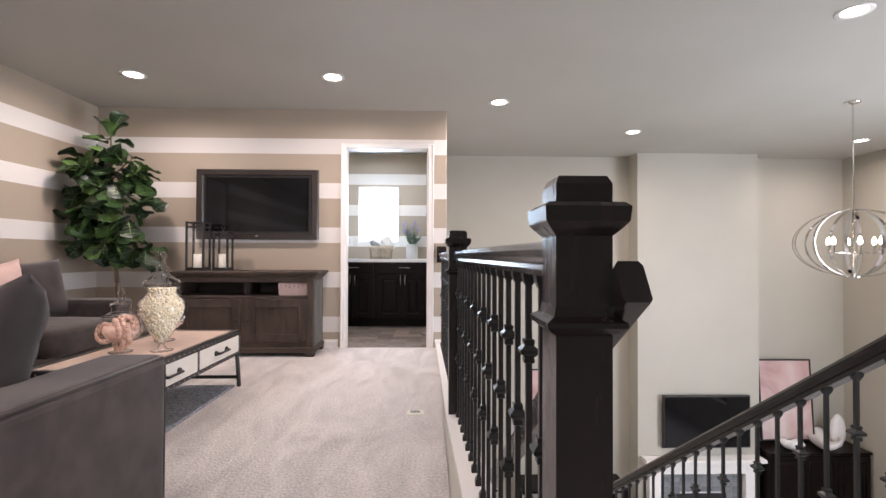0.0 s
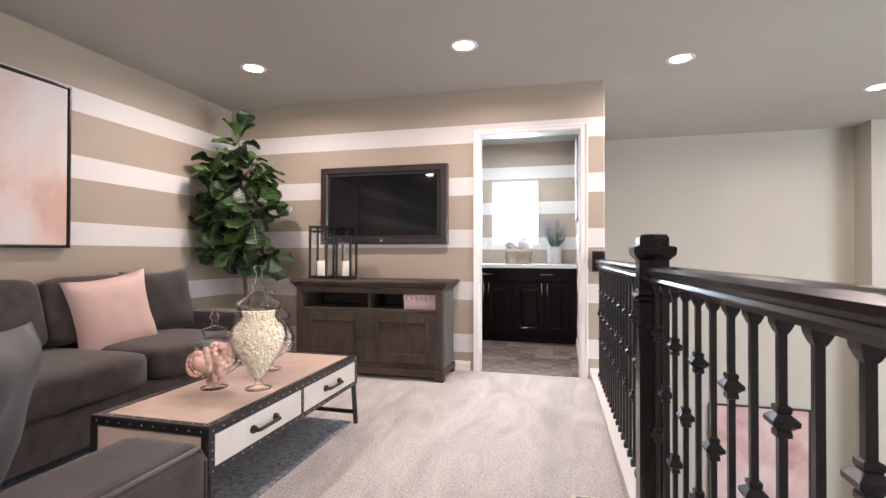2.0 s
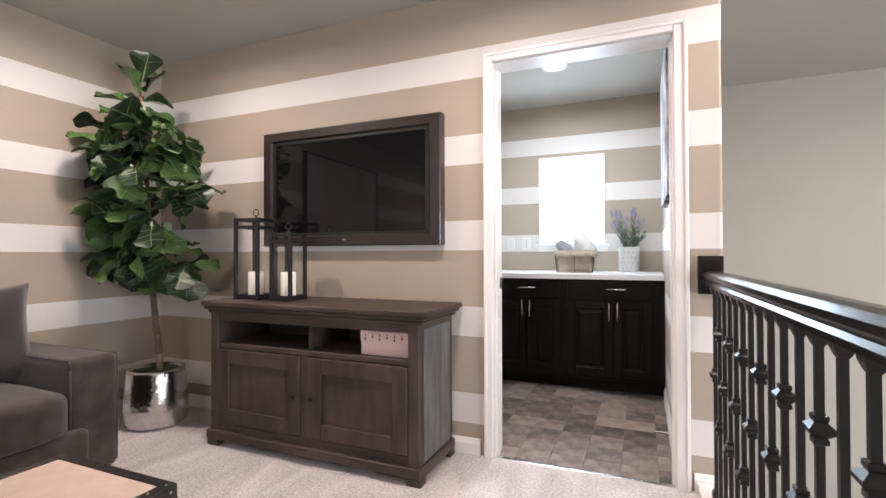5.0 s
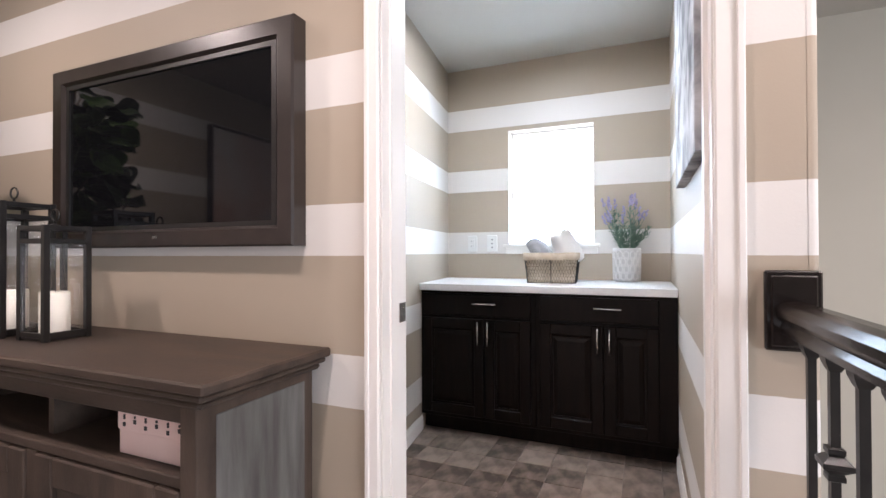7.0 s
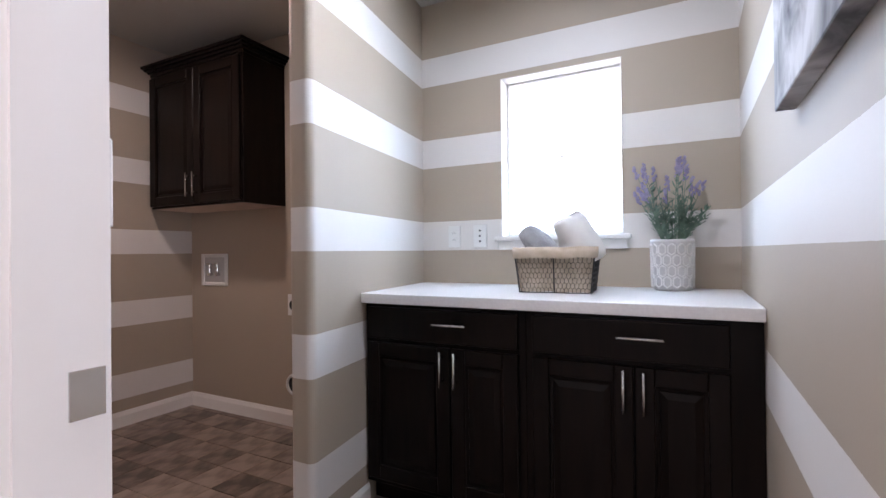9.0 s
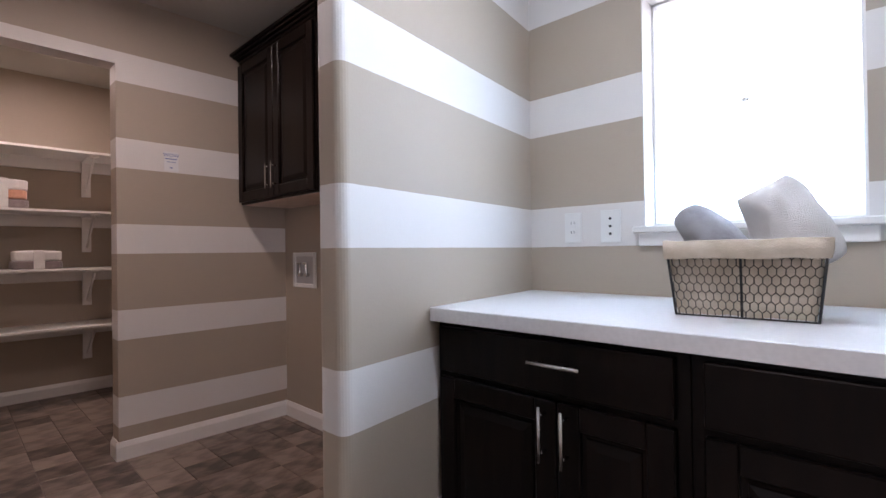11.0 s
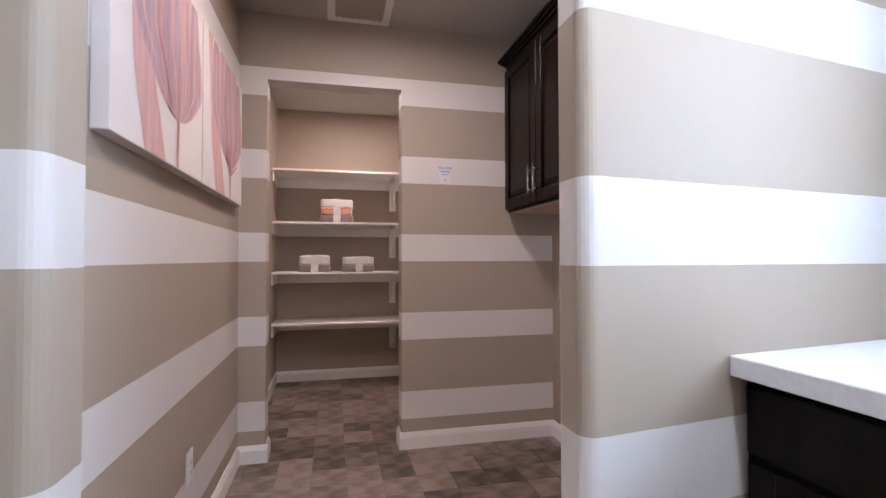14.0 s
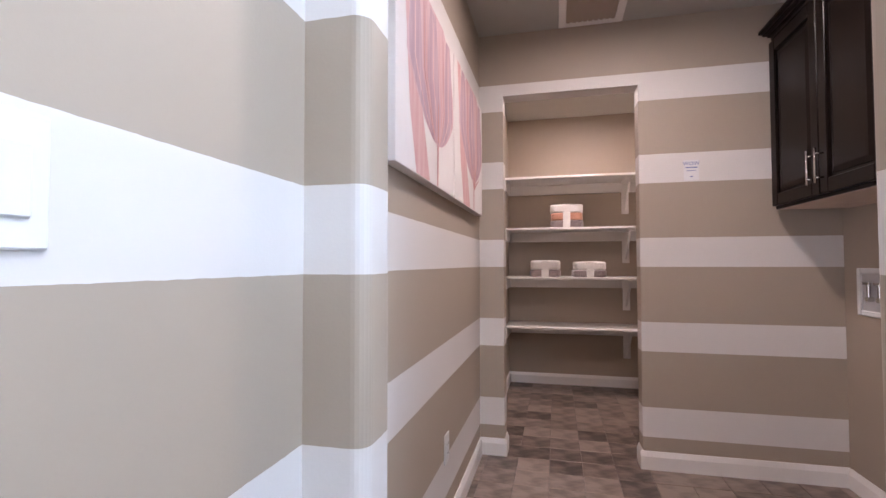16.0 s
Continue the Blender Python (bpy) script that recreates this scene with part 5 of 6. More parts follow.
def outlet(name, label, at, turn, holes=2, w=0.072, h=0.116, category="outlet"):
    o = thing(name, label, category, at)
    o.matrix_world = pose(*at, 0, 0, turn)
    part("plate", box(-w / 2, -0.006, -h / 2, w / 2, 0, h / 2, 0.002), M_PLASTIC, o)
    if not holes:
        part("rocker", box(-0.016, -0.010, -0.032, 0.016, -0.006, 0.032, 0.002), M_PLASTIC, o)
    for k in range(holes):
        z = (k - (holes - 1) / 2) * 0.036
        bm = box(-0.016, -0.009, z - 0.014, 0.016, -0.006, z + 0.014, 0.001)
        soc = part("socket", bm, M_PLASTIC, o)
        part("slot", bx(box(-0.007, -0.0095, z - 0.004, -0.005, -0.009, z + 0.006), 0.005, -0.0095, z - 0.004, 0.007, -0.009, z + 0.006), M_HOLE, soc)
    return o


outlet("wall_outlet", "white double wall outlet above the counter", (-1.245, WINW, 1.15), 0)
jack = thing("cable_plate", "white wall plate with three small jacks", "wall plate", (-1.095, WINW, 1.15))
part("plate", box(-0.038, -0.006, -0.06, 0.038, 0, 0.06, 0.002), M_PLASTIC, jack)
for z in (-0.028, 0.0, 0.028):
    part("jack", rod(bmesh.new(), (0, -0.006, z), (0, -0.010, z), 0.005, 10), M_HOLE, jack)
outlet("wall_outlet", "white wall outlet near the skirting board", (-2.40, INW, 0.36), 180)
outlet("light_switch", "white double light switch by the doorway", (-0.824, INW, 1.165), 180, 0, 0.066, 0.116, "light switch")
outlet("light_switch", "white single light switch beside the pictures", (-1.50, INW, 1.17), 180, 0, category="light switch")
chime = thing("wall_chime", "white plastic chime box high on the wall", "door chime", (-1.55, INW, 1.90), 180)
part("cover", box(-0.06, -0.045, -0.10, 0.06, 0, 0.10, 0.006, 2), M_PLASTIC, chime)
stopper = thing("door_stop", "small nickel spring door stop on the skirting", "door stop", (LAUR - 0.014, 6.05, 0.045))
bm = rod(bmesh.new(), (0, 0, 0), (-0.07, 0, 0), 0.005, 8)
rod(bm, (-0.07, 0, 0), (-0.082, 0, 0), 0.009, 10)
part("spring", bm, M_STEEL, stopper)

# notice on the closet wall
sign = thing("paper_notice", "small white printed notice on the striped wall", "notice", (CLOW, 6.735, 1.592), 90)
part("sheet", box(-0.037, -0.0025, -0.055, 0.037, 0, 0.055), M_PAPER, sign)
cu = bpy.data.curves.new("heading", "FONT")
cu.body, cu.size, cu.align_x, cu.extrude = "WOW", 0.028, "CENTER", 0.0004
cu.materials.append(M_BLUEINK)
hd = new("heading", cu)
hd.parent = sign
hd.matrix_local = pose(0, -0.003, 0.026, 90)
bm = box(-0.03, -0.0035, 0.012, 0.03, -0.0025, 0.017)
bx(bm, -0.022, -0.0035, -0.004, 0.022, -0.0025, -0.001)
bx(bm, -0.006, -0.0035, -0.038, 0.006, -0.0025, -0.032)
part("print_line", bm, M_BLUEINK, sign)


# ---------------------------------------------------------------- things on the counter
bk = thing("wire_basket", "black wire basket with a natural linen liner holding rolled towels", "basket", (-0.606, 7.215, 0.901), 4)
BW, BD, BH = 0.155, 0.108, 0.172


def bp(u, v, f):
    """A point of the basket's flared side: u, v in -1..1, f the height 0..1."""
    k = 0.90 + 0.12 * f
    return Vector((u * BW * k, v * BD * k, f * BH))


bm = bmesh.new()
corners = [(-1, -1), (1, -1), (1, 1), (-1, 1)]
for f, r in ((0.0, 0.003), (0.82, 0.0022), (1.0, 0.003)):
    for (a, b), (c, d) in zip(corners, corners[1:] + corners[:1]):
        rod(bm, bp(a, b, f), bp(c, d, f), r, 6)
for a, b in corners + [(0, -1), (0, 1)]:
    rod(bm, bp(a, b, 0), bp(a, b, 1), 0.003, 6)
part("wire_frame", bm, M_IRON, bk)
bm = bmesh.new()
for side in range(4):
    half = 9 if side % 2 == 0 else 6
    for i in range(-half, half):
        for j in range(7):
            u = (i + 0.5 + 0.5 * (j % 2)) / half
            pts = []
            for du, df in ((0, 0), (0, 0.075), (0.5 / half, 0.117), (-0.5 / half, 0.117)):
                uu, ff = max(-1, min(1, u + du)), 0.01 + j * 0.117 + df
                pts.append(bp(uu, -1, ff) if side == 0 else bp(uu, 1, ff) if side == 2 else bp(1, uu, ff) if side == 1 else bp(-1, uu, ff))
            if pts[1].z < 0.84 * BH:
                rod(bm, pts[0], pts[1], 0.0012, 4)
                rod(bm, pts[1], pts[2], 0.0009, 4)
                rod(bm, pts[1], pts[3], 0.0009, 4)
part("chicken_wire", bm, M_IRON, bk, "hexagonal wire mesh")
def cloth_band(levels):
    """A band of cloth round the basket through (height, outward offset) levels, with soft creases."""
    bm = bmesh.new()
    around = []
    for (a, b), (c, d) in zip(corners, corners[1:] + corners[:1]):
        around += [(a + (c - a) * k / 10, b + (d - b) * k / 10) for k in range(10)]
    rings = []
    for f, o in levels:
        ring = []
        for u, v in around:
            p = bp(u, v, f)
            out = Vector((u ** 7, v ** 7, 0))
            p += out.normalized() * o if out.length > 1e-4 else out
            p += Vector((0, 0, 0.004 * noise.noise(p * 22))) + out * 0.003 * noise.noise(p * 60)
            ring.append(bm.verts.new(p))
        rings.append(ring)
    n = len(around)
    for a, b in zip(rings, rings[1:]):
        for k in range(n):
            bm.faces.new((a[k], a[(k + 1) % n], b[(k + 1) % n], b[k]))
    return bm, rings


bm, rings = cloth_band([(0.02, -0.006), (0.4, -0.005), (0.8, -0.005), (1.04, -0.004)])
bm.faces.new(rings[0])
part("liner", bm, M_BURLAP, bk, "natural linen liner", True)
bm, rings = cloth_band([(1.03, -0.005), (1.06, 0.002), (1.05, 0.008), (0.9, 0.010), (0.80, 0.009)])
part("cuff", bm, M_BURLAP, bk, "folded-over linen cuff", True)


def rolled_towel(label, mat, at, rot, length, r, seed):
    """A towel rolled into a loose spiral."""
    t = thing("rolled_towel", label, "towel", at)
    t.matrix_world = pose(*at, *rot)
    bm = bmesh.new()
    turns, n, m = 2.6, 66, 14
    grid = []
    for i in range(n + 1):
        f = i / n
        a = f * turns * 2 * math.pi
        rr_ = r * (0.16 + 0.84 * f)
        row = []
        for j in range(m + 1):
            x = (j / m - 0.5) * length
            w = (1.02 - 0.32 * x / length) * (1 - 0.22 * abs(2 * x / length) ** 5) * (1 + 0.20 * noise.noise(Vector((x * 11 + seed, math.cos(a) * 1.3, math.sin(a) * 1.3 + seed))))
            row.append(bm.verts.new((x + 0.004 * noise.noise(Vector((a * 2, seed, 1))), rr_ * math.cos(a) * w, rr_ * math.sin(a) * w * 0.9)))
        grid.append(row)
    for a, b in zip(grid, grid[1:]):
        for j in range(m):
            bm.faces.new((a[j], a[j + 1], b[j + 1], b[j]))
    ob = part("cloth", bm, mat, t, smooth=True)
    sol = ob.modifiers.new("thickness", "SOLIDIFY")
    sol.thickness = 0.010
    return t


rolled_towel("white terry towel rolled up in the wire basket", M_TOWEL, (-0.530, 7.205, 1.110), (0, -62, 200), 0.20, 0.088, 1)
rolled_towel("grey ribbed towel rolled up in the wire basket", M_TOWEL_G, (-0.680, 7.185, 1.088), (0, -46, 160), 0.17, 0.058, 2)

vase = thing("ceramic_pot", "grey-white ceramic pot with a honeycomb relief holding lavender", "plant pot", (-0.185, 7.43, 0.90))
bm = lathe(bmesh.new(), [(0.0, 0.0), (0.066, 0.0), (0.074, 0.008), (0.078, 0.08), (0.080, 0.19), (0.083, 0.198), (0.083, 0.21), (0.076, 0.21), (0.074, 0.19), (0.0, 0.185)], 40)
part("body", bm, M_CERAMIC, vase, smooth=True)
bm = bmesh.new()
for j in range(4):
    for k in range(14):
        a0 = 2 * math.pi * (k + 0.5 * (j % 2)) / 14
        z0 = 0.036 + j * 0.044
        pts = []
        for da, dz in ((-0.17, -0.013), (0, -0.023), (0.17, -0.013), (0.17, 0.013), (0, 0.023), (-0.17, 0.013)):
            r = 0.0795 + 0.004 * (z0 + dz) / 0.2
            pts.append(Vector((r * math.cos(a0 + da), r * math.sin(a0 + da), z0 + dz)))
        for p, q in zip(pts, pts[1:] + pts[:1]):
            rod(bm, p, q, 0.0032, 5)
part("honeycomb_relief", bm, M_WHITECER, vase, "raised honeycomb ribs")
lav = thing("lavender", "artificial lavender bunch with pale violet flower heads", "plant", (-0.185, 7.43, 1.08))
rl = random.Random(11)
stems, heads = bmesh.new(), bmesh.new()
for k in range(46):
    a, lean = rl.uniform(0, 6.28), rl.uniform(0.02, 0.15)
    hgt = rl.uniform(0.19, 0.32) if k < 18 else rl.uniform(0.09, 0.20)
    base = Vector((0.03 * math.cos(a), 0.03 * math.sin(a), 0.0))
    tip = Vector((lean * math.cos(a) * 1.1, min(lean * math.sin(a), 0.08), hgt))
    mid = (base + tip) / 2 + Vector((0, 0, 0.02))
    rod(stems, base, mid, 0.0016, 5)
    rod(stems, mid, tip, 0.0014, 5)
    for j in range(14):
        f = rl.uniform(0.1, 0.85)
        p = base.lerp(tip, f) + Vector((0, 0, 0.02 * (1 - abs(2 * f - 1))))
        d = Vector((rl.uniform(-1, 1), rl.uniform(-1, 1), rl.uniform(0.2, 1))).normalized() * rl.uniform(0.028, 0.05)
        side = d.cross(Vector((0.3, 0.2, 1))).normalized() * 0.005
        v = [stems.verts.new(q) for q in (p, p + d * 0.5 + side, p + d, p + d * 0.5 - side)]
        stems.faces.new(v)
    if k < 18:
        up = (tip - mid).normalized()
        for j in range(16):
            q = tip + up * (0.004 * j - 0.01) + Vector((rl.uniform(-1, 1), rl.uniform(-1, 1), 0)) * 0.009 * (1.2 - j / 18)
            bmesh.ops.create_icosphere(heads, subdivisions=1, radius=rl.uniform(0.0045, 0.0075), matrix=Matrix.Translation(q))
part("stem", stems, M_STEM, lav, "grey-green stems and leaves")
tagged(part("flower_head", heads, M_LAVENDER, lav, "violet flower heads"), kind="stuff")


# ---------------------------------------------------------------- closet
CBX = -5.0
SHX = -4.60
for k, z in enumerate((1.835, 1.40, 0.983, 0.562)):
    sh = thing("closet_shelf", "white painted closet shelf on cleats and a bracket", "shelf", group="closet shelves")
    part("board", box(CBX, 5.601, z - 0.018, SHX, 7.149, z, 0.002), M_TRIM, sh)
    cl = box(CBX, 5.62, z - 0.105, CBX + 0.018, 7.149, z - 0.018, 0.002)
    bx(cl, CBX + 0.018, 5.601, z - 0.105, SHX - 0.02, 5.619, z - 0.018, 0.002)
    part("cleat", cl, M_TRIM, sh, "white wall cleats")
    bm = box(CBX + 0.018, 6.60, z - 0.30, CBX + 0.03, 6.66, z - 0.018, 0.002)
    bx(bm, CBX + 0.03, 6.60, z - 0.032, SHX - 0.06, 6.66, z - 0.018, 0.002)
    bar(bm, (CBX + 0.03, 6.63, z - 0.26), (SHX - 0.08, 6.63, z - 0.034), 0.012, 0.022)
    part("bracket", bm, M_TRIM, sh, "white shelf bracket")


def folded_stack(label, at, mats, w, d, turn):
    """Folded towels tied with a paper band."""
    t = thing("towel_stack", label, "towels", at, turn, "folded towels in the closet")
    z = 0.0
    for k, (mat, h) in enumerate(mats):
        ob = part("towel", soft_box(d - 0.01 * k, w - 0.012 * (k % 2), h * 1.04, 0.25, 7, at[1] * 9 + k, 0.004), mat, t, smooth=True)
        ob.matrix_local = pose(0, 0, z + h / 2)
        z += h
    bm = box(d / 2 - 0.002, -0.03, 0.002, d / 2 + 0.004, 0.03, z - 0.004, 0.001)
    bx(bm, -d / 2, -0.03, z - 0.003, d / 2 + 0.004, 0.03, z + 0.004, 0.001)
    part("paper_band", bm, M_TOWEL, t, "white band")
    return t


folded_stack("white, peach and mauve folded towels tied with a white band", (-4.72, 6.12, 1.40), ((M_TOWEL_M, 0.06), (M_TOWEL_P, 0.065), (M_TOWEL, 0.07)), 0.27, 0.2, 0)
folded_stack("white over mauve-grey folded towels tied with a white band", (-4.72, 5.94, 0.983), ((M_TOWEL_M, 0.062), (M_TOWEL, 0.075)), 0.26, 0.2, 0)
folded_stack("white over mauve-grey folded towels tied with a white band", (-4.72, 6.30, 0.983), ((M_TOWEL_M, 0.058), (M_TOWEL, 0.068)), 0.27, 0.2, 3)


# ---------------------------------------------------------------- wall art in the laundry
def tulip_canvas(x0, x1, z0, z1, flip):
    t = thing("canvas_print", "unframed canvas print of a translucent pink tulip", "picture", ((x0 + x1) / 2, INW, (z0 + z1) / 2), 180, "tulip canvases")
    w, h = (x1 - x0) / 2, (z1 - z0) / 2
    part("canvas", box(-w, -0.038, -h, w, 0, h, 0.002), M_CANVAS, t)

    def petal(points, mat, lift):
        bm = bmesh.new()
        vs = [bm.verts.new((max(-w + 0.003, min(w - 0.003, px * w)), -0.0385 - lift, max(-h + 0.003, min(h - 0.003, pz * h)))) for px, pz in points]
        bm.faces.new(vs)
        bmesh.ops.recalc_face_normals(bm, faces=bm.faces[:])
        part("painted_petal", bm, mat, t)

    def cup(lo, hi, top):
        """A petal between two shares of the cup's width, rising from its tip."""
        n, lows, highs = 14, [], []
        for k in range(n + 1):
            f = (k / n) ** 1.5 * top
            left, right = 0.25 - min(1.02, 1.6 * f ** 0.55), 0.25 + min(0.72, 1.35 * f ** 0.55)
            z = -0.52 + 1.51 * f
            grow = 1 - (k / n) ** 6 * 0.55
            mid, half = (lo + hi) / 2, (hi - lo) / 2 * grow
            lows.append((left + (right - left) * (mid - half) - 0.004, z))
            highs.append((left + (right - left) * (mid + half) + 0.004, z))
        return lows + highs[::-1]

    petal([(-0.48, -0.99), (-0.05, -0.99), (-0.22, -0.5), (-0.42, 0.0), (-0.58, 0.6), (-0.66, 0.99), (-0.84, 0.99), (-0.74, 0.3), (-0.66, -0.4)], M_PETAL, 0.0004)
    petal(cup(0, 1, 1), M_PETAL_M, 0.0008)
    petal(cup(0.04, 0.26, 0.99), M_PETAL_D, 0.0012)
    petal(cup(0.36, 0.60, 0.97), M_PETAL_D, 0.0014)
    petal(cup(0.74, 0.94, 0.95), M_PETAL_D, 0.0016)
    for lo in (0.13, 0.29, 0.33, 0.47, 0.64, 0.70, 0.83):
        petal(cup(lo, lo + 0.015, 0.9), M_PETAL_S if lo in (0.29, 0.70) else M_PETAL, 0.0020)
    petal([(0.22, -0.48), (0.28, -0.48), (0.27, -0.05), (0.25, 0.02), (0.23, -0.05)], M_PETAL_S, 0.0024)
    petal([(0.22, -0.51), (0.28, -0.51), (0.26, -0.99), (0.21, -0.99)], M_PETAL_S, 0.0010)
    if flip:
        for k in range(7):
            a = math.radians(-60 + 20 * k)
            petal([(0.2, -0.64), (0.22 + 0.42 * math.sin(a), -0.6 + 0.36 * math.cos(a)), (0.25 + 0.42 * math.sin(a), -0.6 + 0.34 * math.cos(a)), (0.24, -0.66)], M_PETAL_S, 0.0026 + 0.0001 * k)


tulip_canvas(-2.385, -1.675, 1.36, 1.955, 0)
tulip_canvas(-3.135, -2.40, 1.36, 1.955, 1)
art = thing("canvas_print", "unframed canvas of pale blossoms on the white wall", "picture", (LAUR, 6.02, 1.69))
part("canvas", box(-0.035, -0.39, -0.345, 0, 0.39, 0.44, 0.002), M_BLOSSOM, art)


# ---------------------------------------------------------------- great room below
gtv = thing("television", "black flat television switched off over the mantel", "television", (4.02, 7.24, -1.40))
part("bezel", box(-0.63, 0, -0.37, 0.63, 0.05, 0.37, 0.006), M_IRON, gtv)
part("screen", box(-0.61, -0.003, -0.35, 0.61, 0, 0.35), M_SCREEN, gtv, "black glass screen")
part("mount", box(-0.15, 0.05, -0.15, 0.15, 0.08, 0.15), M_IRON, gtv)
fire = thing("fireplace", "white mantel fireplace with a grey tiled surround", "fireplace", (3.95, 7.32, LOW))
bm = box(-0.86, -0.20, 1.10, 0.86, 0, 1.15, 0.006)
bx(bm, -0.80, -0.16, 1.05, 0.80, 0, 1.10, 0.006)
part("mantel_shelf", bm, M_TRIM, fire, "white mantel shelf")
for s in (-1, 1):
    part("pilaster", box(s * 0.78, -0.12, 0, s * 0.60, 0, 1.05, 0.006), M_TRIM, fire)
part("frieze", box(-0.60, -0.12, 0.93, 0.60, 0, 1.05, 0.004), M_TRIM, fire)
part("firebox", box(-0.36, -0.05, 0.1, 0.36, -0.03, 0.62), M_HOLE, fire, "black firebox")
bm = box(-0.60, -0.03, 0, 0.60, 0, 0.93)
part("backing", bm, M_PAPER, fire)
tile_me = bpy.data.meshes.new("surround_tile")
bm = box(-0.072, -0.012, -0.034, 0.072, 0, 0.034, 0.002)
bm.to_mesh(tile_me)
bm.free()
tile_me.materials.append(M_BRICK)
for j in range(13):
    for k in range(8):
        x, z = -0.525 + k * 0.15, 0.036 + j * 0.0715
        if abs(x) > 0.36 or z > 0.62 or z < 0.1:
            place("tile", tile_me, fire, pose(x, -0.03, z))
pt = thing("framed_picture", "rose and cream abstract painting in a dark frame on the cabinet", "picture", (5.32, GBACK - 0.06, -1.14))
pt.matrix_world = pose(5.36, GBACK - 0.10, -1.16, -4)
bm = bmesh.new()
for a in ((-0.40, -0.60, -0.38, 0.58), (0.38, -0.60, 0.40, 0.58), (-0.38, -0.60, 0.38, -0.58), (-0.38, 0.56, 0.38, 0.58)):
    bx(bm, a[0], -0.03, a[1], a[2], 0, a[3], 0.002)
part("frame", bm, M_IRON, pt)
part("canvas", box(-0.38, -0.02, -0.58, 0.38, -0.005, 0.56), M_ABSTRACT_2, pt, "rose and cream canvas")
sb = thing("sideboard", "black painted sideboard beside the chimney breast", "sideboard", (5.60, 7.38, LOW))
part("top", box(-0.74, -0.24, 1.20, 0.74, 0.22, 1.235, 0.006), M_CABINET, sb)
part("body", box(-0.72, -0.22, 0.06, 0.72, 0.22, 1.20, 0.004), M_CABINET, sb)
part("plinth", box(-0.70, -0.20, 0.0, 0.70, 0.20, 0.06), M_CABINET, sb)
for k in range(3):
    x0 = -0.71 + k * 0.474
    raised_door(x0, x0 + 0.466, 0.1, 1.17, -0.24, sb)


def shell_sculpture(label, at, r, turn, squash):
    t = thing("shell_bowl", label, "ornament", at, turn)
    bm = bmesh.new()
    n, m = 28, 8
    rows = []
    for i in range(m + 1):
        f = i / m
        row = []
        for k in range(n):
            a = 2 * math.pi * k / n
            rad = r * math.sin(f * math.pi / 2) * (1 + 0.10 * math.sin(5 * a) * f) + 0.02
            row.append(bm.verts.new((rad * math.cos(a), rad * math.sin(a) * squash, r * 0.75 * (1 - math.cos(f * math.pi / 2)) * (1 + 0.25 * math.sin(3 * a + 1) * f))))
        rows.append(row)
    for a, b in zip(rows, rows[1:]):
        for k in range(n):
            bm.faces.new((a[k], a[(k + 1) % n], b[(k + 1) % n], b[k]))
    bm.faces.new(list(reversed(rows[0])))
    ob = part("bowl", bm, M_WHITECER, t, smooth=True)
    sol = ob.modifiers.new("wall", "SOLIDIFY")
    sol.thickness = 0.008
    return t


shell_sculpture("white ceramic shell-shaped bowl on the black sideboard", (5.30, 7.30, LOW + 1.235), 0.15, 10, 0.7)
shell_sculpture("large white ceramic shell-shaped bowl on the black sideboard", (5.78, 7.30, LOW + 1.235), 0.24, 60, 0.7)
shl = thing("shell_sculpture", "tall white ceramic shell sculpture standing on the sideboard", "ornament", (6.02, 7.36, LOW + 1.235))
bm = bmesh.new()
lathe(bm, [(0.0, 0.0), (0.05, 0.0), (0.06, 0.02), (0.10, 0.12), (0.115, 0.24), (0.09, 0.38), (0.04, 0.46), (0.0, 0.48)], 24)
for v in bm.verts:
    a = math.atan2(v.co.y, v.co.x)
    k = 1 + 0.08 * math.sin(9 * a)
    v.co.x *= k
    v.co.y *= 0.45 * k
part("shell", bm, M_WHITECER, shl, smooth=True)
for k, (x, h) in enumerate(((2.05, 0.32), (2.30, 0.36))):
    bt = thing("ceramic_bottle", "white ceramic bottle vase on a dark table", "vase", (x, 7.25, LOW + 0.78), group="white bottle vases")
    part("body", lathe(bmesh.new(), [(0.0, 0.0), (0.075, 0.0), (0.085, 0.02), (0.085, h * 0.6), (0.06, h * 0.75), (0.028, h * 0.84), (0.028, h), (0.034, h + 0.01), (0.0, h + 0.01)], 24), M_WHITECER, bt, smooth=True)
ct = thing("console_table", "black console table against the great room wall", "table", (2.1, 7.32, LOW))
part("tabletop", box(-0.75, -0.25, 0.74, 0.75, 0.25, 0.78, 0.005), M_CABINET, ct)
for sx in (-1, 1):
    for sy in (-1, 1):
        part("leg", box(sx * 0.73, sy * 0.23, 0, sx * 0.67, sy * 0.17, 0.74, 0.004), M_CABINET, ct)
p2 = thing("framed_picture", "rose and white abstract painting in a thin frame", "picture", (2.1, GBACK, -1.35))
bm = bmesh.new()
for a in ((-0.52, -0.62, -0.50, 0.62), (0.50, -0.62, 0.52, 0.62), (-0.50, -0.62, 0.50, -0.60), (-0.50, 0.60, 0.50, 0.62)):
    bx(bm, a[0], -0.03, a[1], a[2], 0, a[3], 0.002)
part("frame", bm, M_IRON, p2)
part("canvas", box(-0.50, -0.02, -0.60, 0.50, -0.004, 0.60), M_ABSTRACT_2, p2, "rose and white canvas")

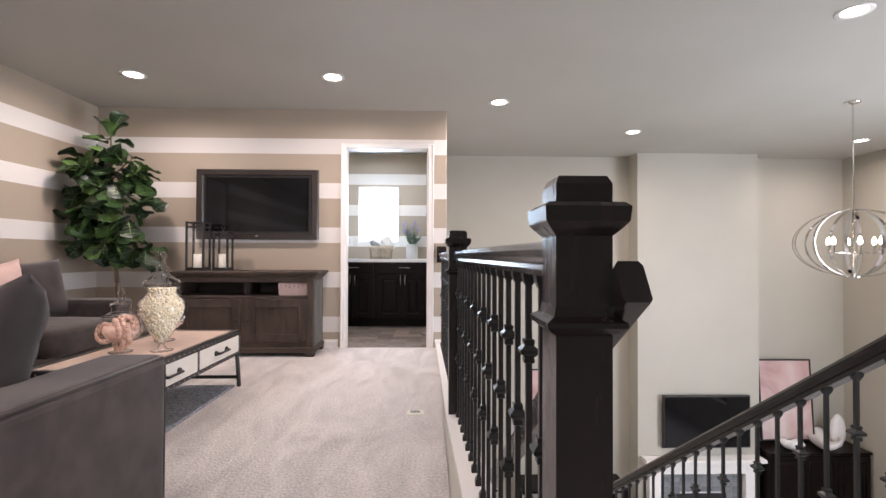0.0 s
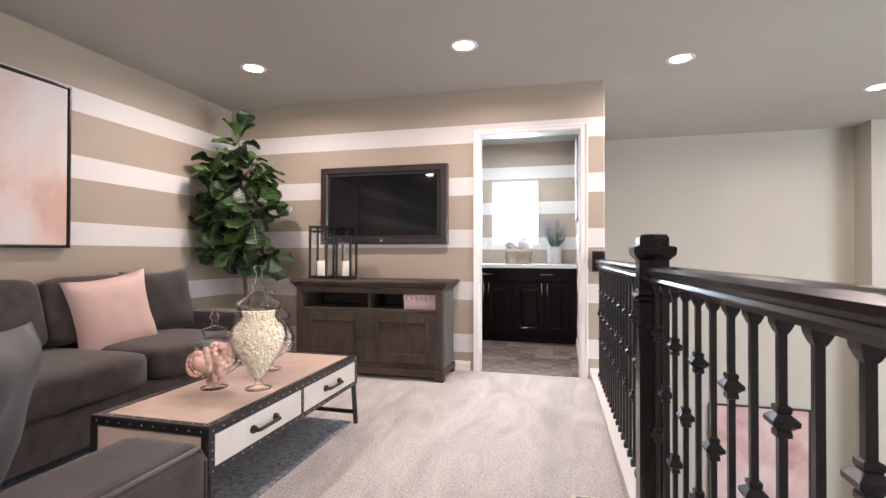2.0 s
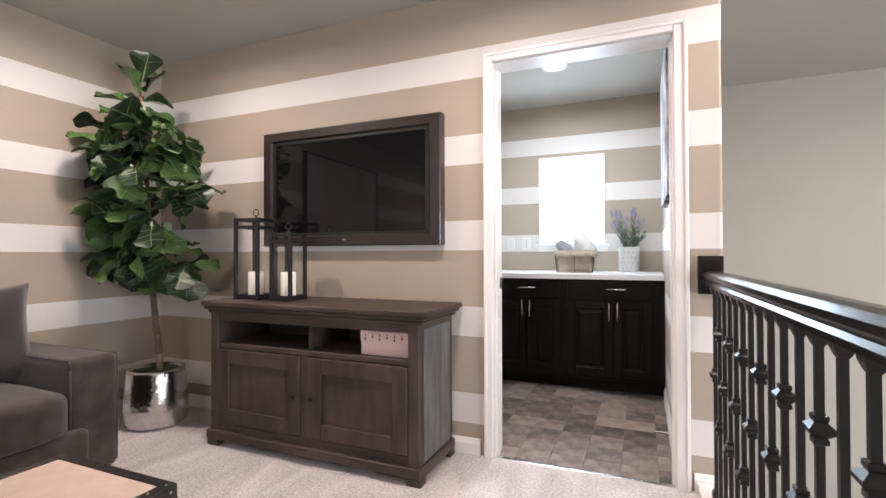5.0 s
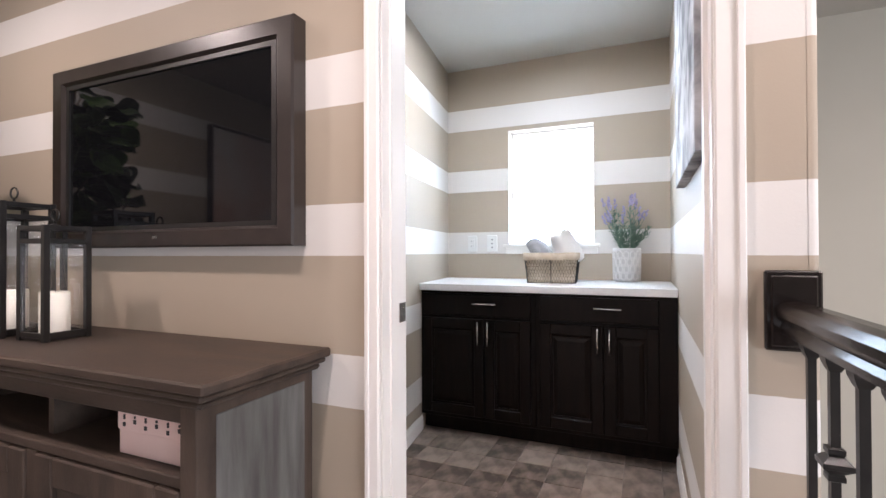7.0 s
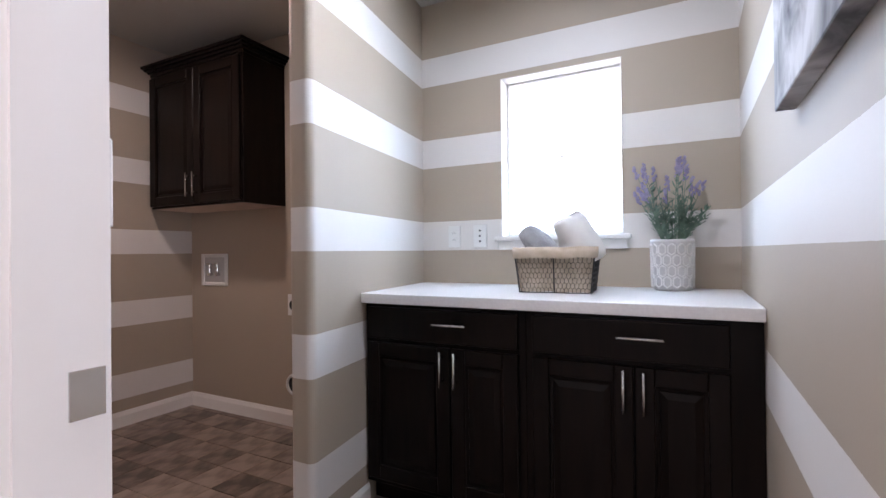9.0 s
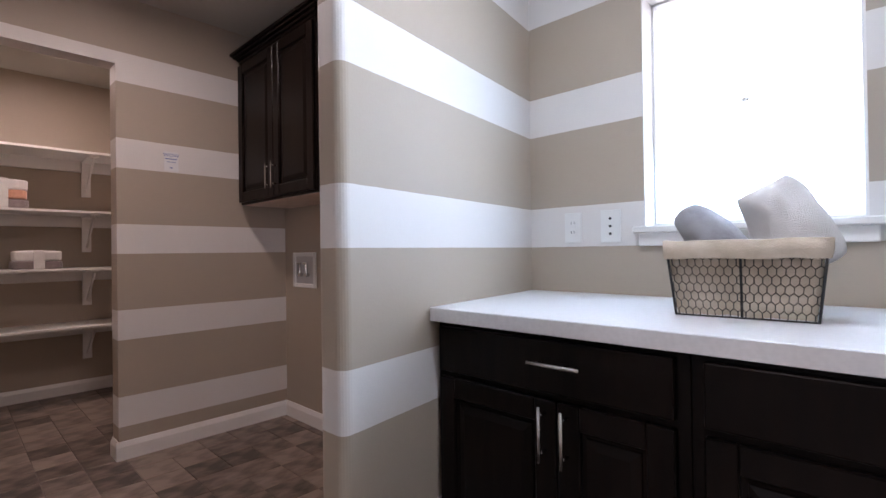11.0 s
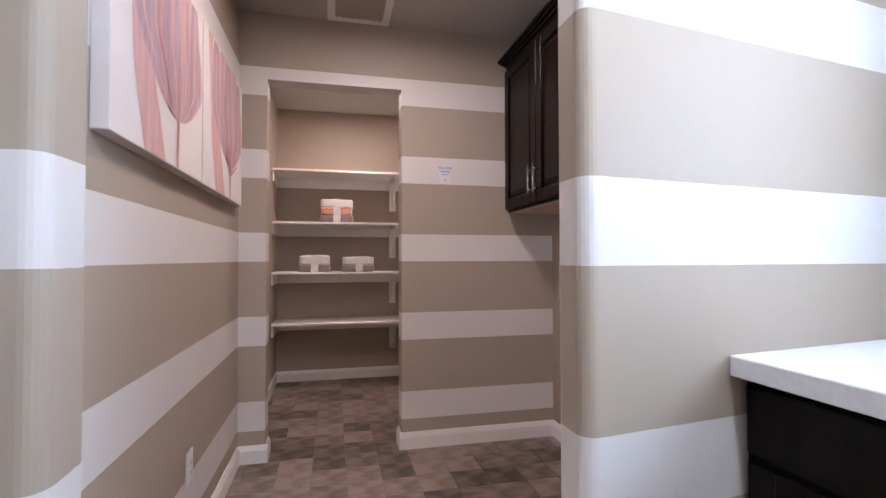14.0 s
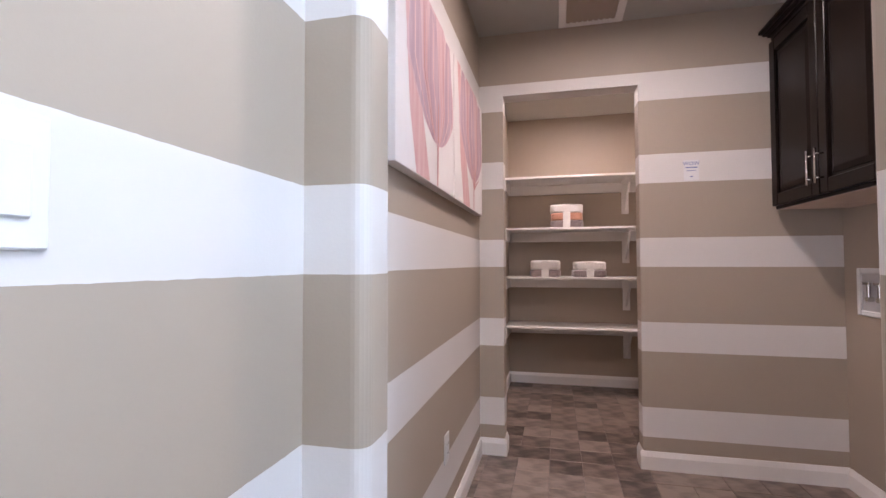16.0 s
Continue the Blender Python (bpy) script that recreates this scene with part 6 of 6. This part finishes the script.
pend = thing("pendant_light", "polished nickel orb pendant with bent straps and candle bulbs", "pendant light", (4.12, 5.0, 0))
part("canopy", lathe(bmesh.new(), [(0.0, CEIL), (0.065, CEIL), (0.065, CEIL - 0.012), (0.02, CEIL - 0.03), (0.0, CEIL - 0.03)], 24), M_CHROME, pend, smooth=True)
part("stem", rod(bmesh.new(), (0, 0, 1.40), (0, 0, CEIL - 0.03), 0.009, 12), M_CHROME, pend)
for k in range(6):
    a = math.pi * k / 6 + 0.2
    bm = bmesh.new()
    n = 36
    for i in range(n):
        t0, t1 = 2 * math.pi * i / n, 2 * math.pi * (i + 1) / n
        p, q = (Vector((0.48 * math.sin(t) * math.cos(a), 0.48 * math.sin(t) * math.sin(a), 1.085 + 0.32 * math.cos(t))) for t in (t0, t1))
        bar(bm, p, q, 0.026, 0.005)
    part("strap", bm, M_CHROME, pend, "bent nickel strap")
part("hub", lathe(bmesh.new(), [(0.0, 0.745), (0.05, 0.75), (0.05, 0.775), (0.012, 0.79), (0.012, 1.41), (0.0, 1.41)], 20), M_CHROME, pend, smooth=True)
for k in range(6):
    a = 2 * math.pi * k / 6
    c = Vector((0.20 * math.cos(a), 0.20 * math.sin(a), 1.0))
    bm = rod(bmesh.new(), (0, 0, 0.98), c, 0.006, 8)
    rod(bm, c - Vector((0, 0, 0.02)), c + Vector((0, 0, 0.07)), 0.013, 12)
    arm = part("candle_arm", bm, M_CHROME, pend)
    part("bulb", lathe(bmesh.new(), [(0.0, 0.07), (0.012, 0.072), (0.019, 0.095), (0.014, 0.125), (0.0, 0.15)], 14, c), M_FLAME, arm, "glowing candle bulb", True)


# ---------------------------------------------------------------- floor tiles
def tile_mesh(w, d):
    bm = box(-w / 2, -d / 2, -0.006, w / 2, d / 2, 0.0, 0.0015)
    me = bpy.data.meshes.new("floor_tile")
    bm.to_mesh(me)
    bm.free()
    me.materials.append(M_TILE)
    return me


CELL = 0.172
GAP = 0.003
SHAPES = {s: tile_mesh(s[0] * CELL - GAP, s[1] * CELL - GAP) for s in ((1, 1), (2, 1), (1, 2), (2, 2))}
floor = bpy.data.objects["floor_laundry"]
rt = random.Random(21)
x_lo, y_lo = -5.0, 5.47
nx, ny = 30, 13
taken = set()
for i in range(nx):
    for j in range(ny):
        if (i, j) in taken:
            continue
        x, y = x_lo + i * CELL, y_lo + j * CELL
        opts = [(1, 1)] * 9 + [(1, 2)]
        rt.shuffle(opts)
        for s in opts + [(1, 1)]:
            cells = [(i + a, j + b) for a in range(s[0]) for b in range(s[1])]
            if all(c not in taken and c[0] < nx and c[1] < ny for c in cells):
                break
        taken.update(cells)
        cx, cy = x + s[0] * CELL / 2, y + s[1] * CELL / 2
        if cx > 0.10 or (cx > -1.4 and cy > 7.1) or (cx < -3.5 and cy > 7.2):
            continue
        place("floor_tile", SHAPES[s], floor, pose(cx, cy, 0.0))
